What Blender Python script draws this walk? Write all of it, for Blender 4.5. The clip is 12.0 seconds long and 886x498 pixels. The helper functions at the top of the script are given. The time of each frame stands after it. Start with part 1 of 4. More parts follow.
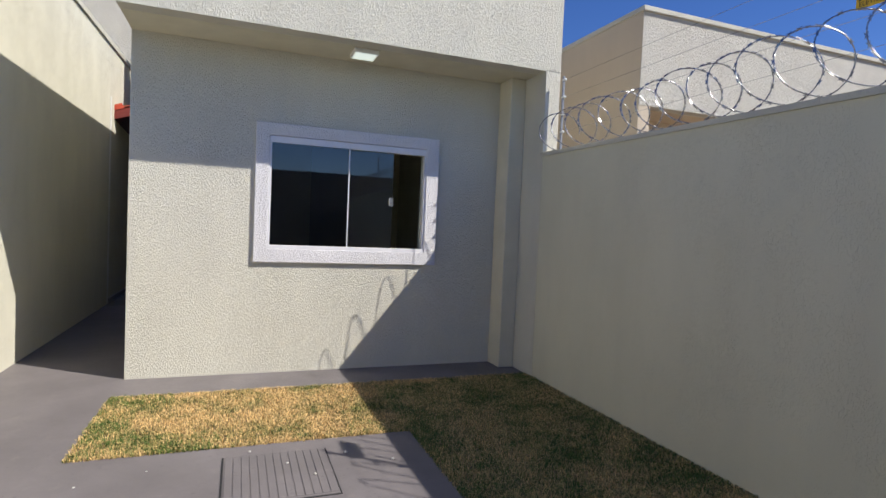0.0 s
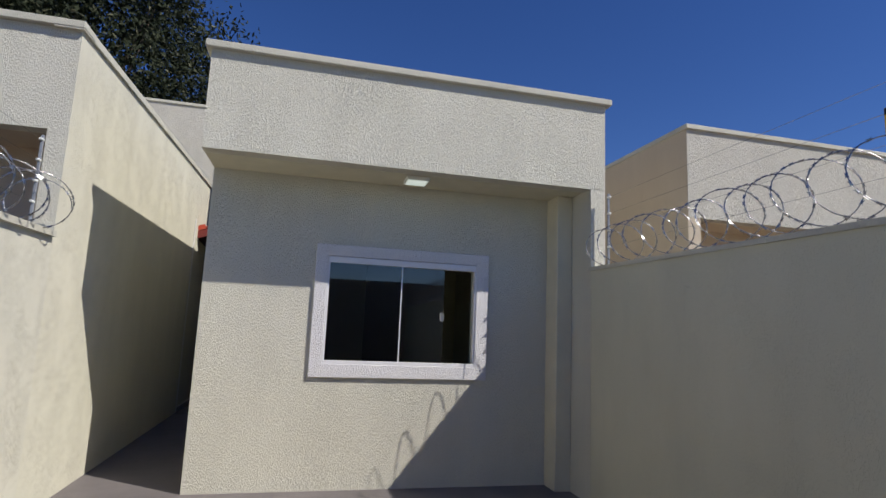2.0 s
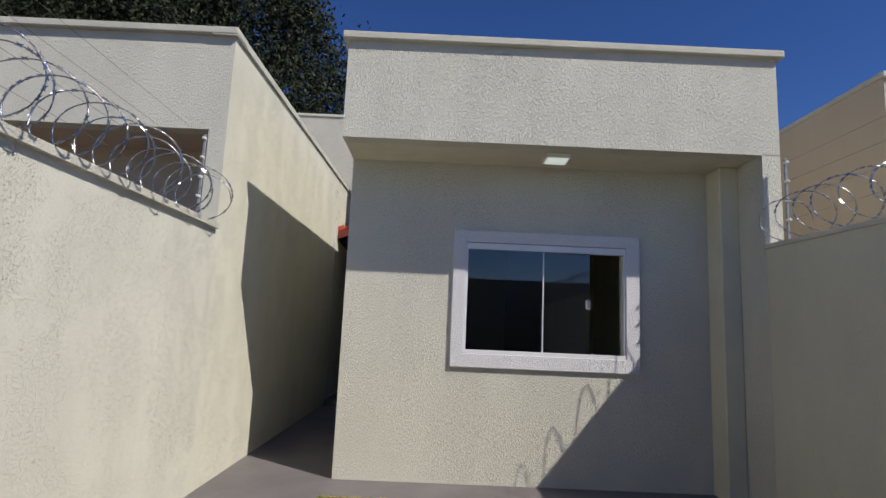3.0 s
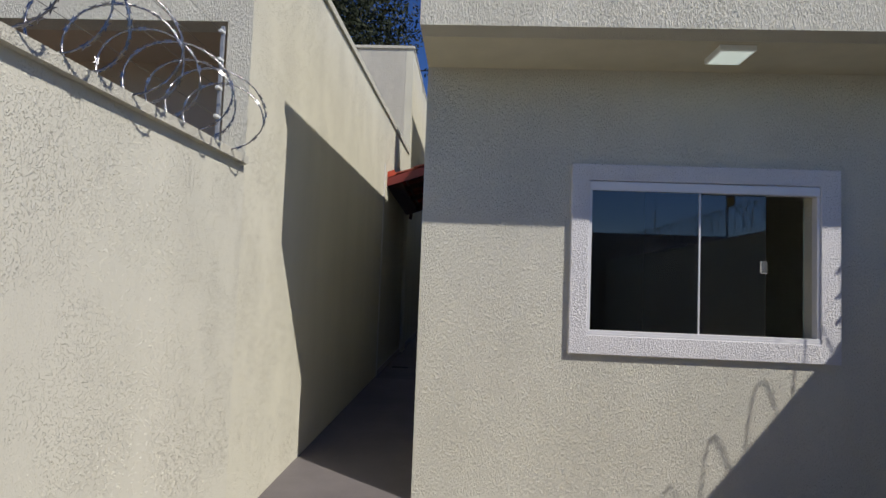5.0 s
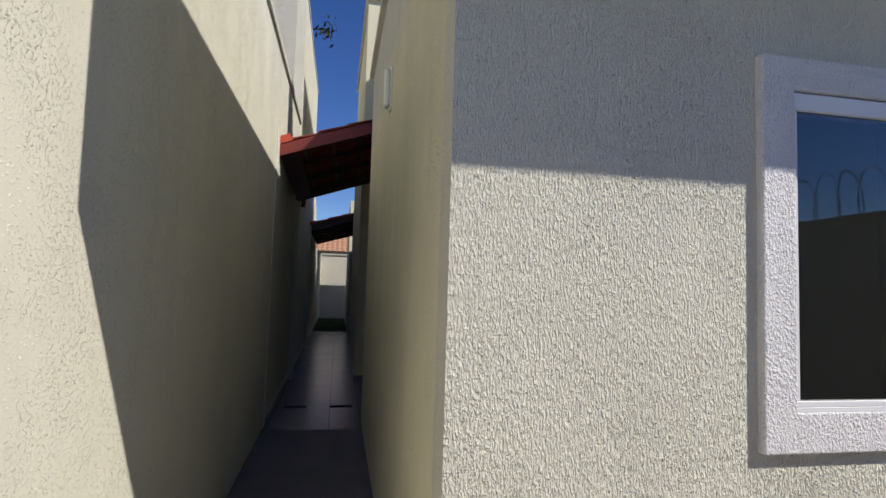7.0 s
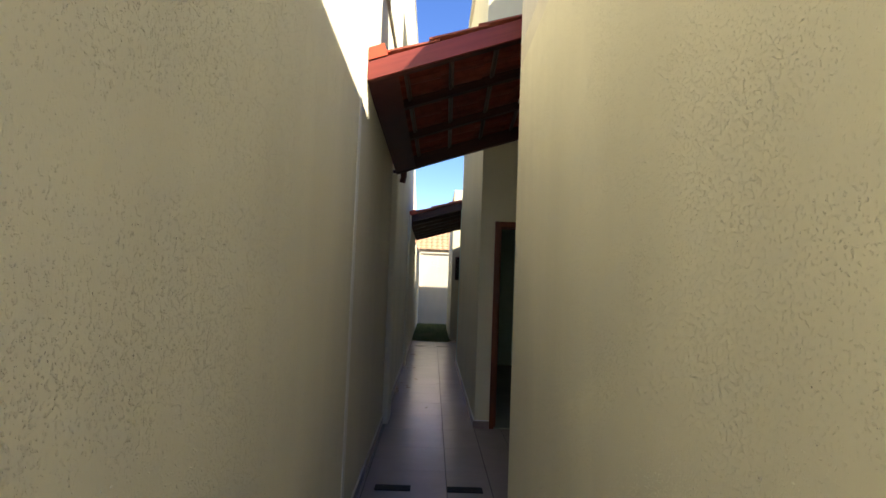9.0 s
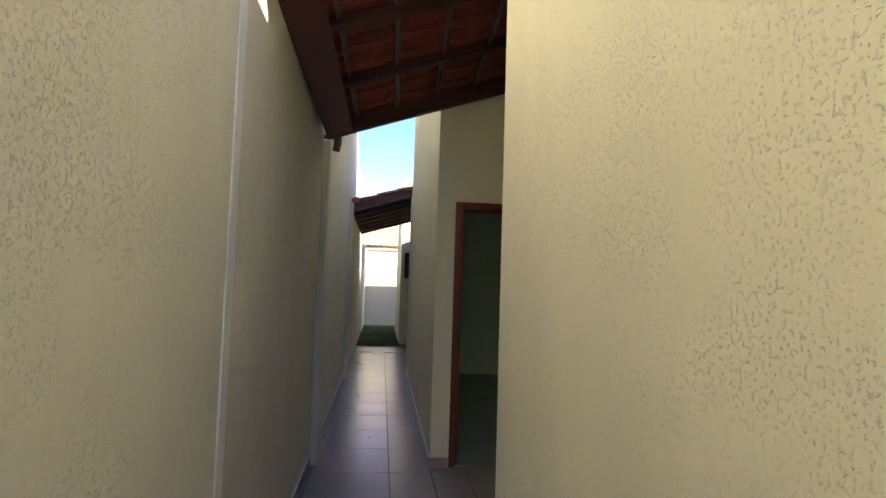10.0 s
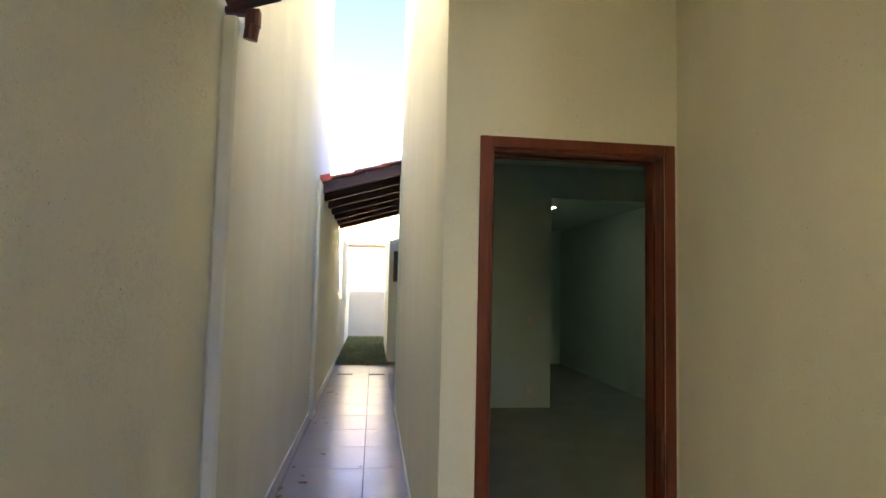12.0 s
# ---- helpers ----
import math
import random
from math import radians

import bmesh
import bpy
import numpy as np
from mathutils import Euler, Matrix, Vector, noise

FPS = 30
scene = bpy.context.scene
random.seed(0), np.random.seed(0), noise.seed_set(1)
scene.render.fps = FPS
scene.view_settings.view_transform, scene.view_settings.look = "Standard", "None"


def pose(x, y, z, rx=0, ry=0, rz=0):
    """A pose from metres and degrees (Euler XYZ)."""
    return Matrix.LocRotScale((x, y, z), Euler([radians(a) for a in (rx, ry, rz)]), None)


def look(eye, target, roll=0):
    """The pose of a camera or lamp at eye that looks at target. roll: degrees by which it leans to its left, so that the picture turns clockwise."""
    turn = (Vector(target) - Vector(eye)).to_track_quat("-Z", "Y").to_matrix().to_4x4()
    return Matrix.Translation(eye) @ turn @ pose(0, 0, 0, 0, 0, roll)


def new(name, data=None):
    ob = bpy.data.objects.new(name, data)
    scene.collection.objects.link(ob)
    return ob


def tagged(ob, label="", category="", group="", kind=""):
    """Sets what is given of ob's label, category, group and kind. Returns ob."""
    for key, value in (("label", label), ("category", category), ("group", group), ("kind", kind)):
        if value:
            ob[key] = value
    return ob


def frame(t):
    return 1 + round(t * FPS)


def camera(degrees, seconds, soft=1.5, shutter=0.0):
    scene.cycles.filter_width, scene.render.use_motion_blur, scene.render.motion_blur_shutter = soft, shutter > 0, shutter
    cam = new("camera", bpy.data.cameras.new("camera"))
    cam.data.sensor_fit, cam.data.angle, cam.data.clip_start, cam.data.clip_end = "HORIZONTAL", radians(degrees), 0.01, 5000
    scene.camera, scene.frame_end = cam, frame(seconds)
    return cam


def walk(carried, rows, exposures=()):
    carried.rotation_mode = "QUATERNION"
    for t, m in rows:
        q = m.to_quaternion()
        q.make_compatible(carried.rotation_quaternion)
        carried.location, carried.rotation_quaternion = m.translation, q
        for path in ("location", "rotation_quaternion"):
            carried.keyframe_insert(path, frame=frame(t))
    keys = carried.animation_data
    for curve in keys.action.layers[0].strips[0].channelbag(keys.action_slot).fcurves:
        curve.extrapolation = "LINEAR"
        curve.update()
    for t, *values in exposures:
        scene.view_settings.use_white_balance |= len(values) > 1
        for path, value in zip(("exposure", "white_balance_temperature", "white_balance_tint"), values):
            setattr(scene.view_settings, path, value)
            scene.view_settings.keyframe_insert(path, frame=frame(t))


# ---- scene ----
cam = camera(78.2, 12.0)
EXPOSURES = [(0, 0.42, 6500, 10), (0.5, 0.22, 6500, 10), (1.2, 0.08, 6500, 10), (3.0, -0.08, 6500, 10), (5.0, -0.18, 6500, 10), (6.2, 0.06, 6500, 10), (7.0, 0.14, 6500, 10), (7.4, 0.34, 6600, 10),
             (8.8, 1.75, 7900, 7), (9.0, 1.90, 7900, 7), (9.5, 2.35, 8000, 7), (10.0, 2.82, 8000, 7), (10.5, 3.08, 8000, 7), (11.0, 3.38, 8200, 8), (11.5, 3.76, 8400, 8), (12, 4.17, 8600, 8)]
PATH = [
    (0, (0.833, -4.993, 1.339), (1.538, -3.123, 1.263), 2.5),
    (0.5, (0.835, -4.919, 1.335), (1.437, -3.014, 1.417), 2.7),
    (1, (0.864, -4.974, 1.379), (1.381, -3.064, 1.672), 2.5),
    (1.5, (0.908, -5.106, 1.43), (1.4, -3.193, 1.746), 2.2),
    (2, (0.923, -5.139, 1.456), (1.385, -3.214, 1.744), 2.4),
    (2.5, (0.895, -4.993, 1.35), (1.13, -3.026, 1.629), 2.4),
    (3, (0.829, -4.86, 1.299), (0.841, -2.881, 1.588), 2.5),
    (3.2, (0.797, -4.784, 1.302), (0.771, -2.806, 1.596), 2.6),
    (4.8, (0.388, -3.666, 1.42), (0.307, -1.671, 1.526), 2.3),
    (5, (0.318, -3.527, 1.415), (0.219, -1.532, 1.524), 2.2),
    (5.5, (0.175, -3.006, 1.4), (0.03, -1.015, 1.508), 2.1),
    (6, (-0.031, -2.503, 1.398), (0.196, -0.519, 1.512), 2.0),
    (6.5, (-0.184, -1.988, 1.372), (0.172, -0.024, 1.496), 1.8),
    (7, (-0.293, -1.449, 1.448), (0.081, 0.511, 1.578), 1.7),
    (7.2, (-0.379, -1.163, 1.488), (-0.165, 0.822, 1.61), 1.6),
    (8.8, (-0.497, 0.849, 1.523), (-0.478, 2.846, 1.63), 2.1),
    (9, (-0.485, 1.072, 1.493), (-0.452, 3.068, 1.613), 2.2),
    (9.5, (-0.47, 1.759, 1.492), (-0.417, 3.755, 1.603), 2.2),
    (10, (-0.436, 2.339, 1.484), (-0.217, 4.323, 1.605), 1.8),
    (10.5, (-0.425, 2.983, 1.469), (-0.133, 4.957, 1.599), 1.7),
    (11, (-0.481, 3.462, 1.516), (-0.224, 5.44, 1.656), 1.7),
    (11.5, (-0.396, 3.921, 1.536), (-0.147, 5.901, 1.667), 1.4),
    (12, (-0.289, 4.492, 1.495), (-0.041, 6.472, 1.629), 1.3),
]
walk(cam, [(t, look(eye, target, roll)) for t, eye, target, roll in PATH], EXPOSURES)


# ---- light ----
SUN = Vector((1.0, -0.74, 1.24))
world = bpy.data.worlds.new("sky")
scene.world = world
world.use_nodes = True
wn = world.node_tree
sky_node = wn.nodes.new("ShaderNodeTexSky")
sky_node.sky_type = "NISHITA"
sky_node.sun_disc = False
sky_node.altitude, sky_node.air_density, sky_node.dust_density, sky_node.ozone_density = 1500, 1.0, 0.0, 4.0
sky_node.sun_elevation = math.atan2(SUN.z, math.hypot(SUN.x, SUN.y))
sky_node.sun_rotation = math.atan2(SUN.x, SUN.y)
deep = wn.nodes.new("ShaderNodeHueSaturation")
deep.inputs["Saturation"].default_value = 1.22
deep.inputs["Hue"].default_value = 0.516
deep.inputs["Value"].default_value = 1.2
wn.links.new(sky_node.outputs[0], deep.inputs["Color"])
wn.links.new(deep.outputs[0], wn.nodes["Background"].inputs[0])
wn.nodes["Background"].inputs[1].default_value = 0.080

sun_data = bpy.data.lights.new("sun", "SUN")
sun_data.energy, sun_data.angle, sun_data.color = 4.5, radians(0.53), (1.0, 0.95, 0.87)
sun = new("sun", sun_data)
sun.matrix_world = look(SUN * 20, (0, 0, 0))


# ---- materials ----
def base_mat(name, rough=0.6, metal=0.0):
    m = bpy.data.materials.new(name)
    m.use_nodes = True
    nt = m.node_tree
    b = nt.nodes["Principled BSDF"]
    b.inputs["Roughness"].default_value = rough
    b.inputs["Metallic"].default_value = metal
    return m, nt, b


def node(nt, kind, **kw):
    n = nt.nodes.new(kind)
    for k, v in kw.items():
        n.inputs[k].default_value = v
    return n


def coords(nt, scale=(1, 1, 1), space="Object"):
    tc = nt.nodes.new("ShaderNodeTexCoord")
    mp = nt.nodes.new("ShaderNodeMapping")
    mp.inputs["Scale"].default_value = scale
    nt.links.new(tc.outputs[space], mp.inputs[0])
    return mp.outputs[0]


def noise_node(nt, vec, scale, detail=4.0, rough=0.55):
    n = node(nt, "ShaderNodeTexNoise", Scale=scale, Detail=detail, Roughness=rough)
    nt.links.new(vec, n.inputs["Vector"])
    return n.outputs["Fac"]


def ramp(nt, fac, stops):
    r = nt.nodes.new("ShaderNodeValToRGB")
    e = r.color_ramp.elements
    while len(e) < len(stops):
        e.new(0.5)
    for el, (p, c) in zip(e, stops):
        el.position = p
        el.color = (*c, 1) if len(c) == 3 else c
    nt.links.new(fac, r.inputs[0])
    return r.outputs[0]


def grey(v):
    return (v, v, v)


def mix(nt, fac, a, b, mode="MIX"):
    n = nt.nodes.new("ShaderNodeMix")
    n.data_type, n.blend_type = "RGBA", mode
    for sock, val in ((n.inputs[0], fac), (n.inputs[6], a), (n.inputs[7], b)):
        if isinstance(val, (int, float)):
            sock.default_value = val
        elif isinstance(val, tuple):
            sock.default_value = (*val, 1)
        else:
            nt.links.new(val, sock)
    return n.outputs[2]


def math_node(nt, op, a, b):
    n = nt.nodes.new("ShaderNodeMath")
    n.operation = op
    for sock, val in zip(n.inputs, (a, b)):
        if isinstance(val, (int, float)):
            sock.default_value = val
        else:
            nt.links.new(val, sock)
    return n.outputs[0]


def bump(nt, bsdf, height, dist, strength=1.0):
    n = node(nt, "ShaderNodeBump", Strength=strength, Distance=dist)
    nt.links.new(height, n.inputs["Height"])
    nt.links.new(n.outputs[0], bsdf.inputs["Normal"])


def plaster(name, colour, relief=0.004, furrow=210, stretch=0.32, knob=200, low=0.60, knobby=0.0, squash=0.8, streak=0.0):
    """Trowelled textured render: vertical furrows, or scattered raised knobs in uneven patches, dark specks painted for
    the shade under them, faint stains.
    """
    m, nt, b = base_mat(name, 0.85)
    plain = coords(nt)
    worm = ramp(nt, noise_node(nt, coords(nt, (1, 1, stretch)), furrow, 2.0, 0.55), [(0.40, grey(0)), (0.62, grey(1))])
    coarse = ramp(nt, noise_node(nt, coords(nt, (1, 1, 0.6)), furrow * 0.5, 2.0), [(0.44, grey(0.5)), (0.60, grey(1))])
    furrows = mix(nt, 1.0, worm, coarse, "MULTIPLY")
    lumps = ramp(nt, noise_node(nt, coords(nt, (1, 1, squash)), knob, 1.5, 0.5), [(low, grey(0)), (low + 0.06, grey(1))])
    big = ramp(nt, noise_node(nt, coords(nt, (1, 1, squash)), knob * 0.52, 2.0, 0.5), [(low, grey(0)), (low + 0.08, grey(1))])
    patch = ramp(nt, noise_node(nt, coords(nt, (1, 1, 1 - 0.85 * streak)), 3.2, 4.0, 0.62), [(0.40, grey(0.12)), (0.58, grey(1))])
    where = ramp(nt, noise_node(nt, plain, 1.7, 3.0), [(0.44, grey(0)), (0.60, grey(1))])
    knobs = mix(nt, 1.0, mix(nt, where, lumps, mix(nt, 1.0, lumps, big, "SCREEN")), patch, "MULTIPLY")
    h = mix(nt, knobby, furrows, knobs)
    bump(nt, b, mix(nt, 0.05, h, noise_node(nt, plain, 420, 2.0)), relief)
    stain = ramp(nt, noise_node(nt, coords(nt, (1, 1, 0.25)), 2.3, 5.0), [(0.35, grey(0.92)), (0.65, grey(1.0))])
    blot = ramp(nt, noise_node(nt, plain, 0.8, 4.0), [(0.3, (0.97, 0.97, 0.94)), (0.7, (1.0, 0.99, 0.97))])
    c = mix(nt, 1.0, mix(nt, 1.0, colour, stain, "MULTIPLY"), blot, "MULTIPLY")
    # dark specks in the colour stand in for shadows under the lumps
    speck_shade = ramp(nt, noise_node(nt, plain, 128, 2.0), [(0.255, grey(0.34)), (0.282, grey(1))])
    speck_shade = mix(nt, patch, grey(1.0), speck_shade)
    nt.links.new(mix(nt, 1.0, c, speck_shade, "MULTIPLY"), b.inputs["Base Color"])
    return m


def painted(name, colour, rough=0.5, vary=0.08, scale=9.0, bump_d=0.0006, metal=0.0):
    m, nt, b = base_mat(name, rough, metal)
    v = coords(nt)
    f = noise_node(nt, v, scale, 5.0)
    dark = tuple(c * (1 - vary * 2) for c in colour)
    nt.links.new(ramp(nt, f, [(0.3, dark), (0.7, colour)]), b.inputs["Base Color"])
    bump(nt, b, noise_node(nt, v, scale * 22, 3.0), bump_d)
    return m


CREAM = (0.74, 0.72, 0.63)
BUTTER = (0.74, 0.705, 0.53)
M_FACADE = plaster("textured_plaster", CREAM, 0.0055, 170, 0.30)
M_SIDE = plaster("fine_plaster", BUTTER, 0.0042, 160, 0.5, 175, 0.61, 0.95, 0.9)
M_YARD = plaster("yard_wall_plaster", (0.63, 0.61, 0.49), 0.0018, 180, 0.4, 170, 0.58, 0.9, 0.45, 0.3)
M_SMOOTH = plaster("smooth_plaster", BUTTER, 0.0016, 160, 0.8, 160, 0.62, 0.95)
M_LEFT = plaster("boundary_plaster", (0.69, 0.672, 0.585), 0.0048, 170, 0.5, 190, 0.60, 0.92, 0.6, 0.2)
M_HIGH = plaster("passage_boundary_plaster", (0.70, 0.678, 0.575), 0.0042, 160, 0.5, 175, 0.61, 0.95, 0.8)
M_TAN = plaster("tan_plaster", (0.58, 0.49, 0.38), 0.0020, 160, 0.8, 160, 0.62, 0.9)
M_PALE = plaster("pale_plaster", (0.72, 0.69, 0.62), 0.012, 150, 0.35)
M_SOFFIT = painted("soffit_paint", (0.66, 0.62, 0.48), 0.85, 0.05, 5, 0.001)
M_TRIM = plaster("white_trim_plaster", (0.80, 0.79, 0.82), 0.0042, 150, 0.7)
M_MORTAR = plaster("white_mortar", (0.84, 0.84, 0.83), 0.0060, 150, 0.8, 150, 0.56, 0.6)
M_CAP = plaster("coping_paint", (0.62, 0.60, 0.52), 0.0050, 120, 0.9, 130, 0.55, 0.6)
M_GATE = painted("dark_gate_paint", (0.28, 0.26, 0.24), 0.55, 0.15, 3, 0.001)
M_ALU = painted("white_aluminium", (0.78, 0.78, 0.80), 0.35, 0.03, 6, 0.0002)
M_PLASTIC = painted("white_plastic", (0.82, 0.83, 0.80), 0.35, 0.02, 6, 0.0001)
M_INNER = painted("interior_paint", (0.62, 0.80, 0.74), 0.8, 0.03, 3, 0.0004)
M_INFLOOR = painted("interior_floor", (0.33, 0.38, 0.355), 0.25, 0.08, 2, 0.0002)
M_BATTEN = painted("dull_batten_metal", (0.13, 0.085, 0.08), 0.4, 0.12, 14, 0.0003)
M_BROWN = painted("brown_metal_paint", (0.105, 0.026, 0.018), 0.45, 0.15, 7, 0.0006)
M_REDMETAL = painted("red_flashing_paint", (0.50, 0.07, 0.035), 0.45, 0.1, 7, 0.0004)
M_GRATE = painted("dark_grate", (0.03, 0.03, 0.032), 0.95, 0.2, 30, 0.0005)
M_STEEL = painted("galvanised_steel", (0.42, 0.42, 0.43), 0.25, 0.15, 60, 0.0002, 1.0)
M_CHROME = painted("chrome", (0.75, 0.75, 0.76), 0.15, 0.03, 20, 0.0001, 1.0)
M_POST = painted("post_paint", (0.30, 0.32, 0.36), 0.4, 0.15, 30, 0.0003)
M_YELLOW = painted("yellow_sign", (0.85, 0.52, 0.03), 0.45, 0.05, 20, 0.0001)
M_BLACK = painted("black_print", (0.015, 0.015, 0.015), 0.5, 0.05, 20, 0.0001)
M_EARTH = painted("bare_ground", (0.26, 0.20, 0.15), 0.95, 0.2, 0.6, 0.01)
M_SOIL = painted("soil", (0.30, 0.20, 0.11), 0.95, 0.25, 20, 0.008)
M_BARK = painted("bark", (0.10, 0.075, 0.055), 0.9, 0.3, 12, 0.01)
M_TILE_BASE = painted("mortar_bed", (0.035, 0.033, 0.033), 0.8, 0.1, 20, 0.001)
M_BASEBOARD = painted("baseboard_tile", (0.30, 0.245, 0.245), 0.3, 0.06, 8, 0.0003)


def concrete():
    m, nt, b = base_mat("painted_concrete", 0.62)
    v = coords(nt)
    c = ramp(nt, noise_node(nt, v, 1.6, 6.0, 0.6), [(0.3, (0.135, 0.121, 0.122)), (0.7, (0.19, 0.171, 0.172))])
    dust = ramp(nt, noise_node(nt, v, 7, 6.0, 0.7), [(0.58, grey(0)), (0.75, grey(1))])
    c = mix(nt, math_node(nt, "MULTIPLY", dust, 0.35), c, (0.27, 0.24, 0.215))
    scuff = ramp(nt, noise_node(nt, coords(nt, (1, 3, 1)), 34, 3.0), [(0.27, grey(0.45)), (0.34, grey(1))])
    nt.links.new(mix(nt, 1.0, c, scuff, "MULTIPLY"), b.inputs["Base Color"])
    bump(nt, b, mix(nt, 0.3, noise_node(nt, v, 9, 4.0), noise_node(nt, v, 160, 3.0)), 0.004)
    return m


def floor_tile():
    m, nt, b = base_mat("satin_floor_tile", 0.28)
    geo = nt.nodes.new("ShaderNodeNewGeometry")
    oi = nt.nodes.new("ShaderNodeObjectInfo")
    pos = geo.outputs["Position"]
    c = ramp(nt, noise_node(nt, pos, 2.0, 5.0, 0.6), [(0.3, (0.285, 0.258, 0.265)), (0.7, (0.325, 0.296, 0.302))])
    tone = ramp(nt, oi.outputs["Random"], [(0, grey(0.96)), (1, grey(1.0))])
    grit = ramp(nt, noise_node(nt, pos, 60, 3.0), [(0.24, grey(0.6)), (0.29, grey(1))])
    nt.links.new(mix(nt, 1.0, mix(nt, 1.0, c, tone, "MULTIPLY"), grit, "MULTIPLY"), b.inputs["Base Color"])
    mp = nt.nodes.new("ShaderNodeMapping")
    mp.inputs["Scale"].default_value = (0.55, 1.5, 1.0)
    nt.links.new(pos, mp.inputs[0])
    smear = ramp(nt, noise_node(nt, mp.outputs[0], 5.5, 4.0, 0.6), [(0.46, grey(0.27)), (0.64, grey(0.19))])
    nt.links.new(smear, b.inputs["Roughness"])
    bump(nt, b, ramp(nt, noise_node(nt, mp.outputs[0], 9.0, 2.0, 0.5), [(0.50, grey(0)), (0.70, grey(1))]), 0.006, 0.12)
    return m


def clay(name, light, dark):
    m, nt, b = base_mat(name, 0.7)
    oi = nt.nodes.new("ShaderNodeObjectInfo")
    geo = nt.nodes.new("ShaderNodeNewGeometry")
    c = ramp(nt, noise_node(nt, geo.outputs["Position"], 14, 5.0), [(0.3, dark), (0.7, light)])
    tone = ramp(nt, oi.outputs["Random"], [(0, grey(0.75)), (1, grey(1.0))])
    nt.links.new(mix(nt, 1.0, c, tone, "MULTIPLY"), b.inputs["Base Color"])
    bump(nt, b, noise_node(nt, geo.outputs["Position"], 120, 3.0), 0.001)
    return m


def wood(name, light, dark, axis=2, rough=0.35):
    m, nt, b = base_mat(name, rough)
    s = [28, 28, 28]
    s[axis] = 1.6
    f = noise_node(nt, coords(nt, tuple(s)), 1.0, 6.0, 0.6)
    nt.links.new(ramp(nt, f, [(0.3, dark), (0.7, light)]), b.inputs["Base Color"])
    bump(nt, b, f, 0.0008)
    return m


def glass(name, tint):
    m, nt, b = base_mat(name, 0.02)
    b.inputs["Base Color"].default_value = (*tint, 1)
    b.inputs["Transmission Weight"].default_value = 1.0
    b.inputs["IOR"].default_value = 1.75
    return m


def grass_mat(name, green, straw, bias):
    m, nt, b = base_mat(name, 0.75)
    geo = nt.nodes.new("ShaderNodeNewGeometry")
    big = noise_node(nt, geo.outputs["Position"], 2.3, 6.0, 0.72)
    isl = math_node(nt, "MULTIPLY", math_node(nt, "SUBTRACT", geo.outputs["Random Per Island"], 0.5), 0.20)
    f = math_node(nt, "ADD", big, isl)
    c = ramp(nt, f, [(bias - 0.10, green), (bias, tuple((a + q) / 2 for a, q in zip(green, straw))), (bias + 0.10, straw)])
    tone = ramp(nt, geo.outputs["Random Per Island"], [(0, grey(0.5)), (1, grey(1.0))])
    nt.links.new(mix(nt, 1.0, c, tone, "MULTIPLY"), b.inputs["Base Color"])
    return m


def leaf_mat():
    m, nt, b = base_mat("backlit_leaves", 0.7)
    b.inputs["Specular IOR Level"].default_value = 0.2
    geo = nt.nodes.new("ShaderNodeNewGeometry")
    # crown's backlit darkness set in the colour; palest leaves stand in for highlights
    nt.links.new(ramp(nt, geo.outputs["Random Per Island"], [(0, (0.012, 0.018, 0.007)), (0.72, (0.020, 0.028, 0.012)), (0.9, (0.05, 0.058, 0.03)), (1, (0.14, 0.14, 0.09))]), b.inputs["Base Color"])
    return m


M_CONC = concrete()
M_FTILE = floor_tile()
M_CLAY = clay("red_clay_tile", (0.31, 0.07, 0.042), (0.19, 0.042, 0.027))
M_CLAY_OLD = clay("orange_clay_tile", (0.55, 0.30, 0.17), (0.38, 0.19, 0.11))
M_RAFTER = wood("stained_rafter", (0.085, 0.024, 0.018), (0.04, 0.012, 0.01), 0, 0.5)
M_FASCIA = wood("red_fascia", (0.20, 0.032, 0.025), (0.13, 0.02, 0.017), 0, 0.4)
M_DOORWOOD = wood("varnished_door_wood", (0.185, 0.042, 0.018), (0.10, 0.021, 0.009), 2, 0.3)
M_GLASS = glass("smoked_glass", (0.26, 0.28, 0.29))
M_GRASS = grass_mat("lawn", (0.12, 0.19, 0.03), (0.92, 0.63, 0.27), 0.455)
M_GRASS_GREEN = grass_mat("green_lawn_edge", (0.11, 0.20, 0.03), (0.50, 0.42, 0.15), 0.60)
M_GRASS_BACK = grass_mat("back_lawn", (0.10, 0.16, 0.03), (0.40, 0.32, 0.13), 0.62)
M_LEAF = leaf_mat()
M_DIFFUSER, _nt, _b = base_mat("lit_diffuser", 0.4)
_b.inputs["Emission Color"].default_value = (0.86, 1.0, 0.9, 1)
_b.inputs["Emission Strength"].default_value = 0.5
M_LED, _nt, _b = base_mat("led_lens", 0.4)
_b.inputs["Emission Color"].default_value = (1, 0.97, 0.9, 1)
_b.inputs["Emission Strength"].default_value = 6.0


# ---- builders ----
def add_box(bm, x0, x1, y0, y1, z0, z1, bevel=0.0, segs=1):
    r = bmesh.ops.create_cube(bm, size=1)
    vs = r["verts"]
    for v in vs:
        v.co = ((x0 + x1) / 2 + v.co.x * (x1 - x0), (y0 + y1) / 2 + v.co.y * (y1 - y0), (z0 + z1) / 2 + v.co.z * (z1 - z0))
    if bevel:
        edges = list({e for v in vs for e in v.link_edges})
        bmesh.ops.bevel(bm, geom=edges, offset=bevel, segments=segs, affect="EDGES", profile=0.6)
    return bm


def boxes(*rows, bevel=0.0):
    bm = bmesh.new()
    for r in rows:
        add_box(bm, *r, bevel=bevel)
    return bm


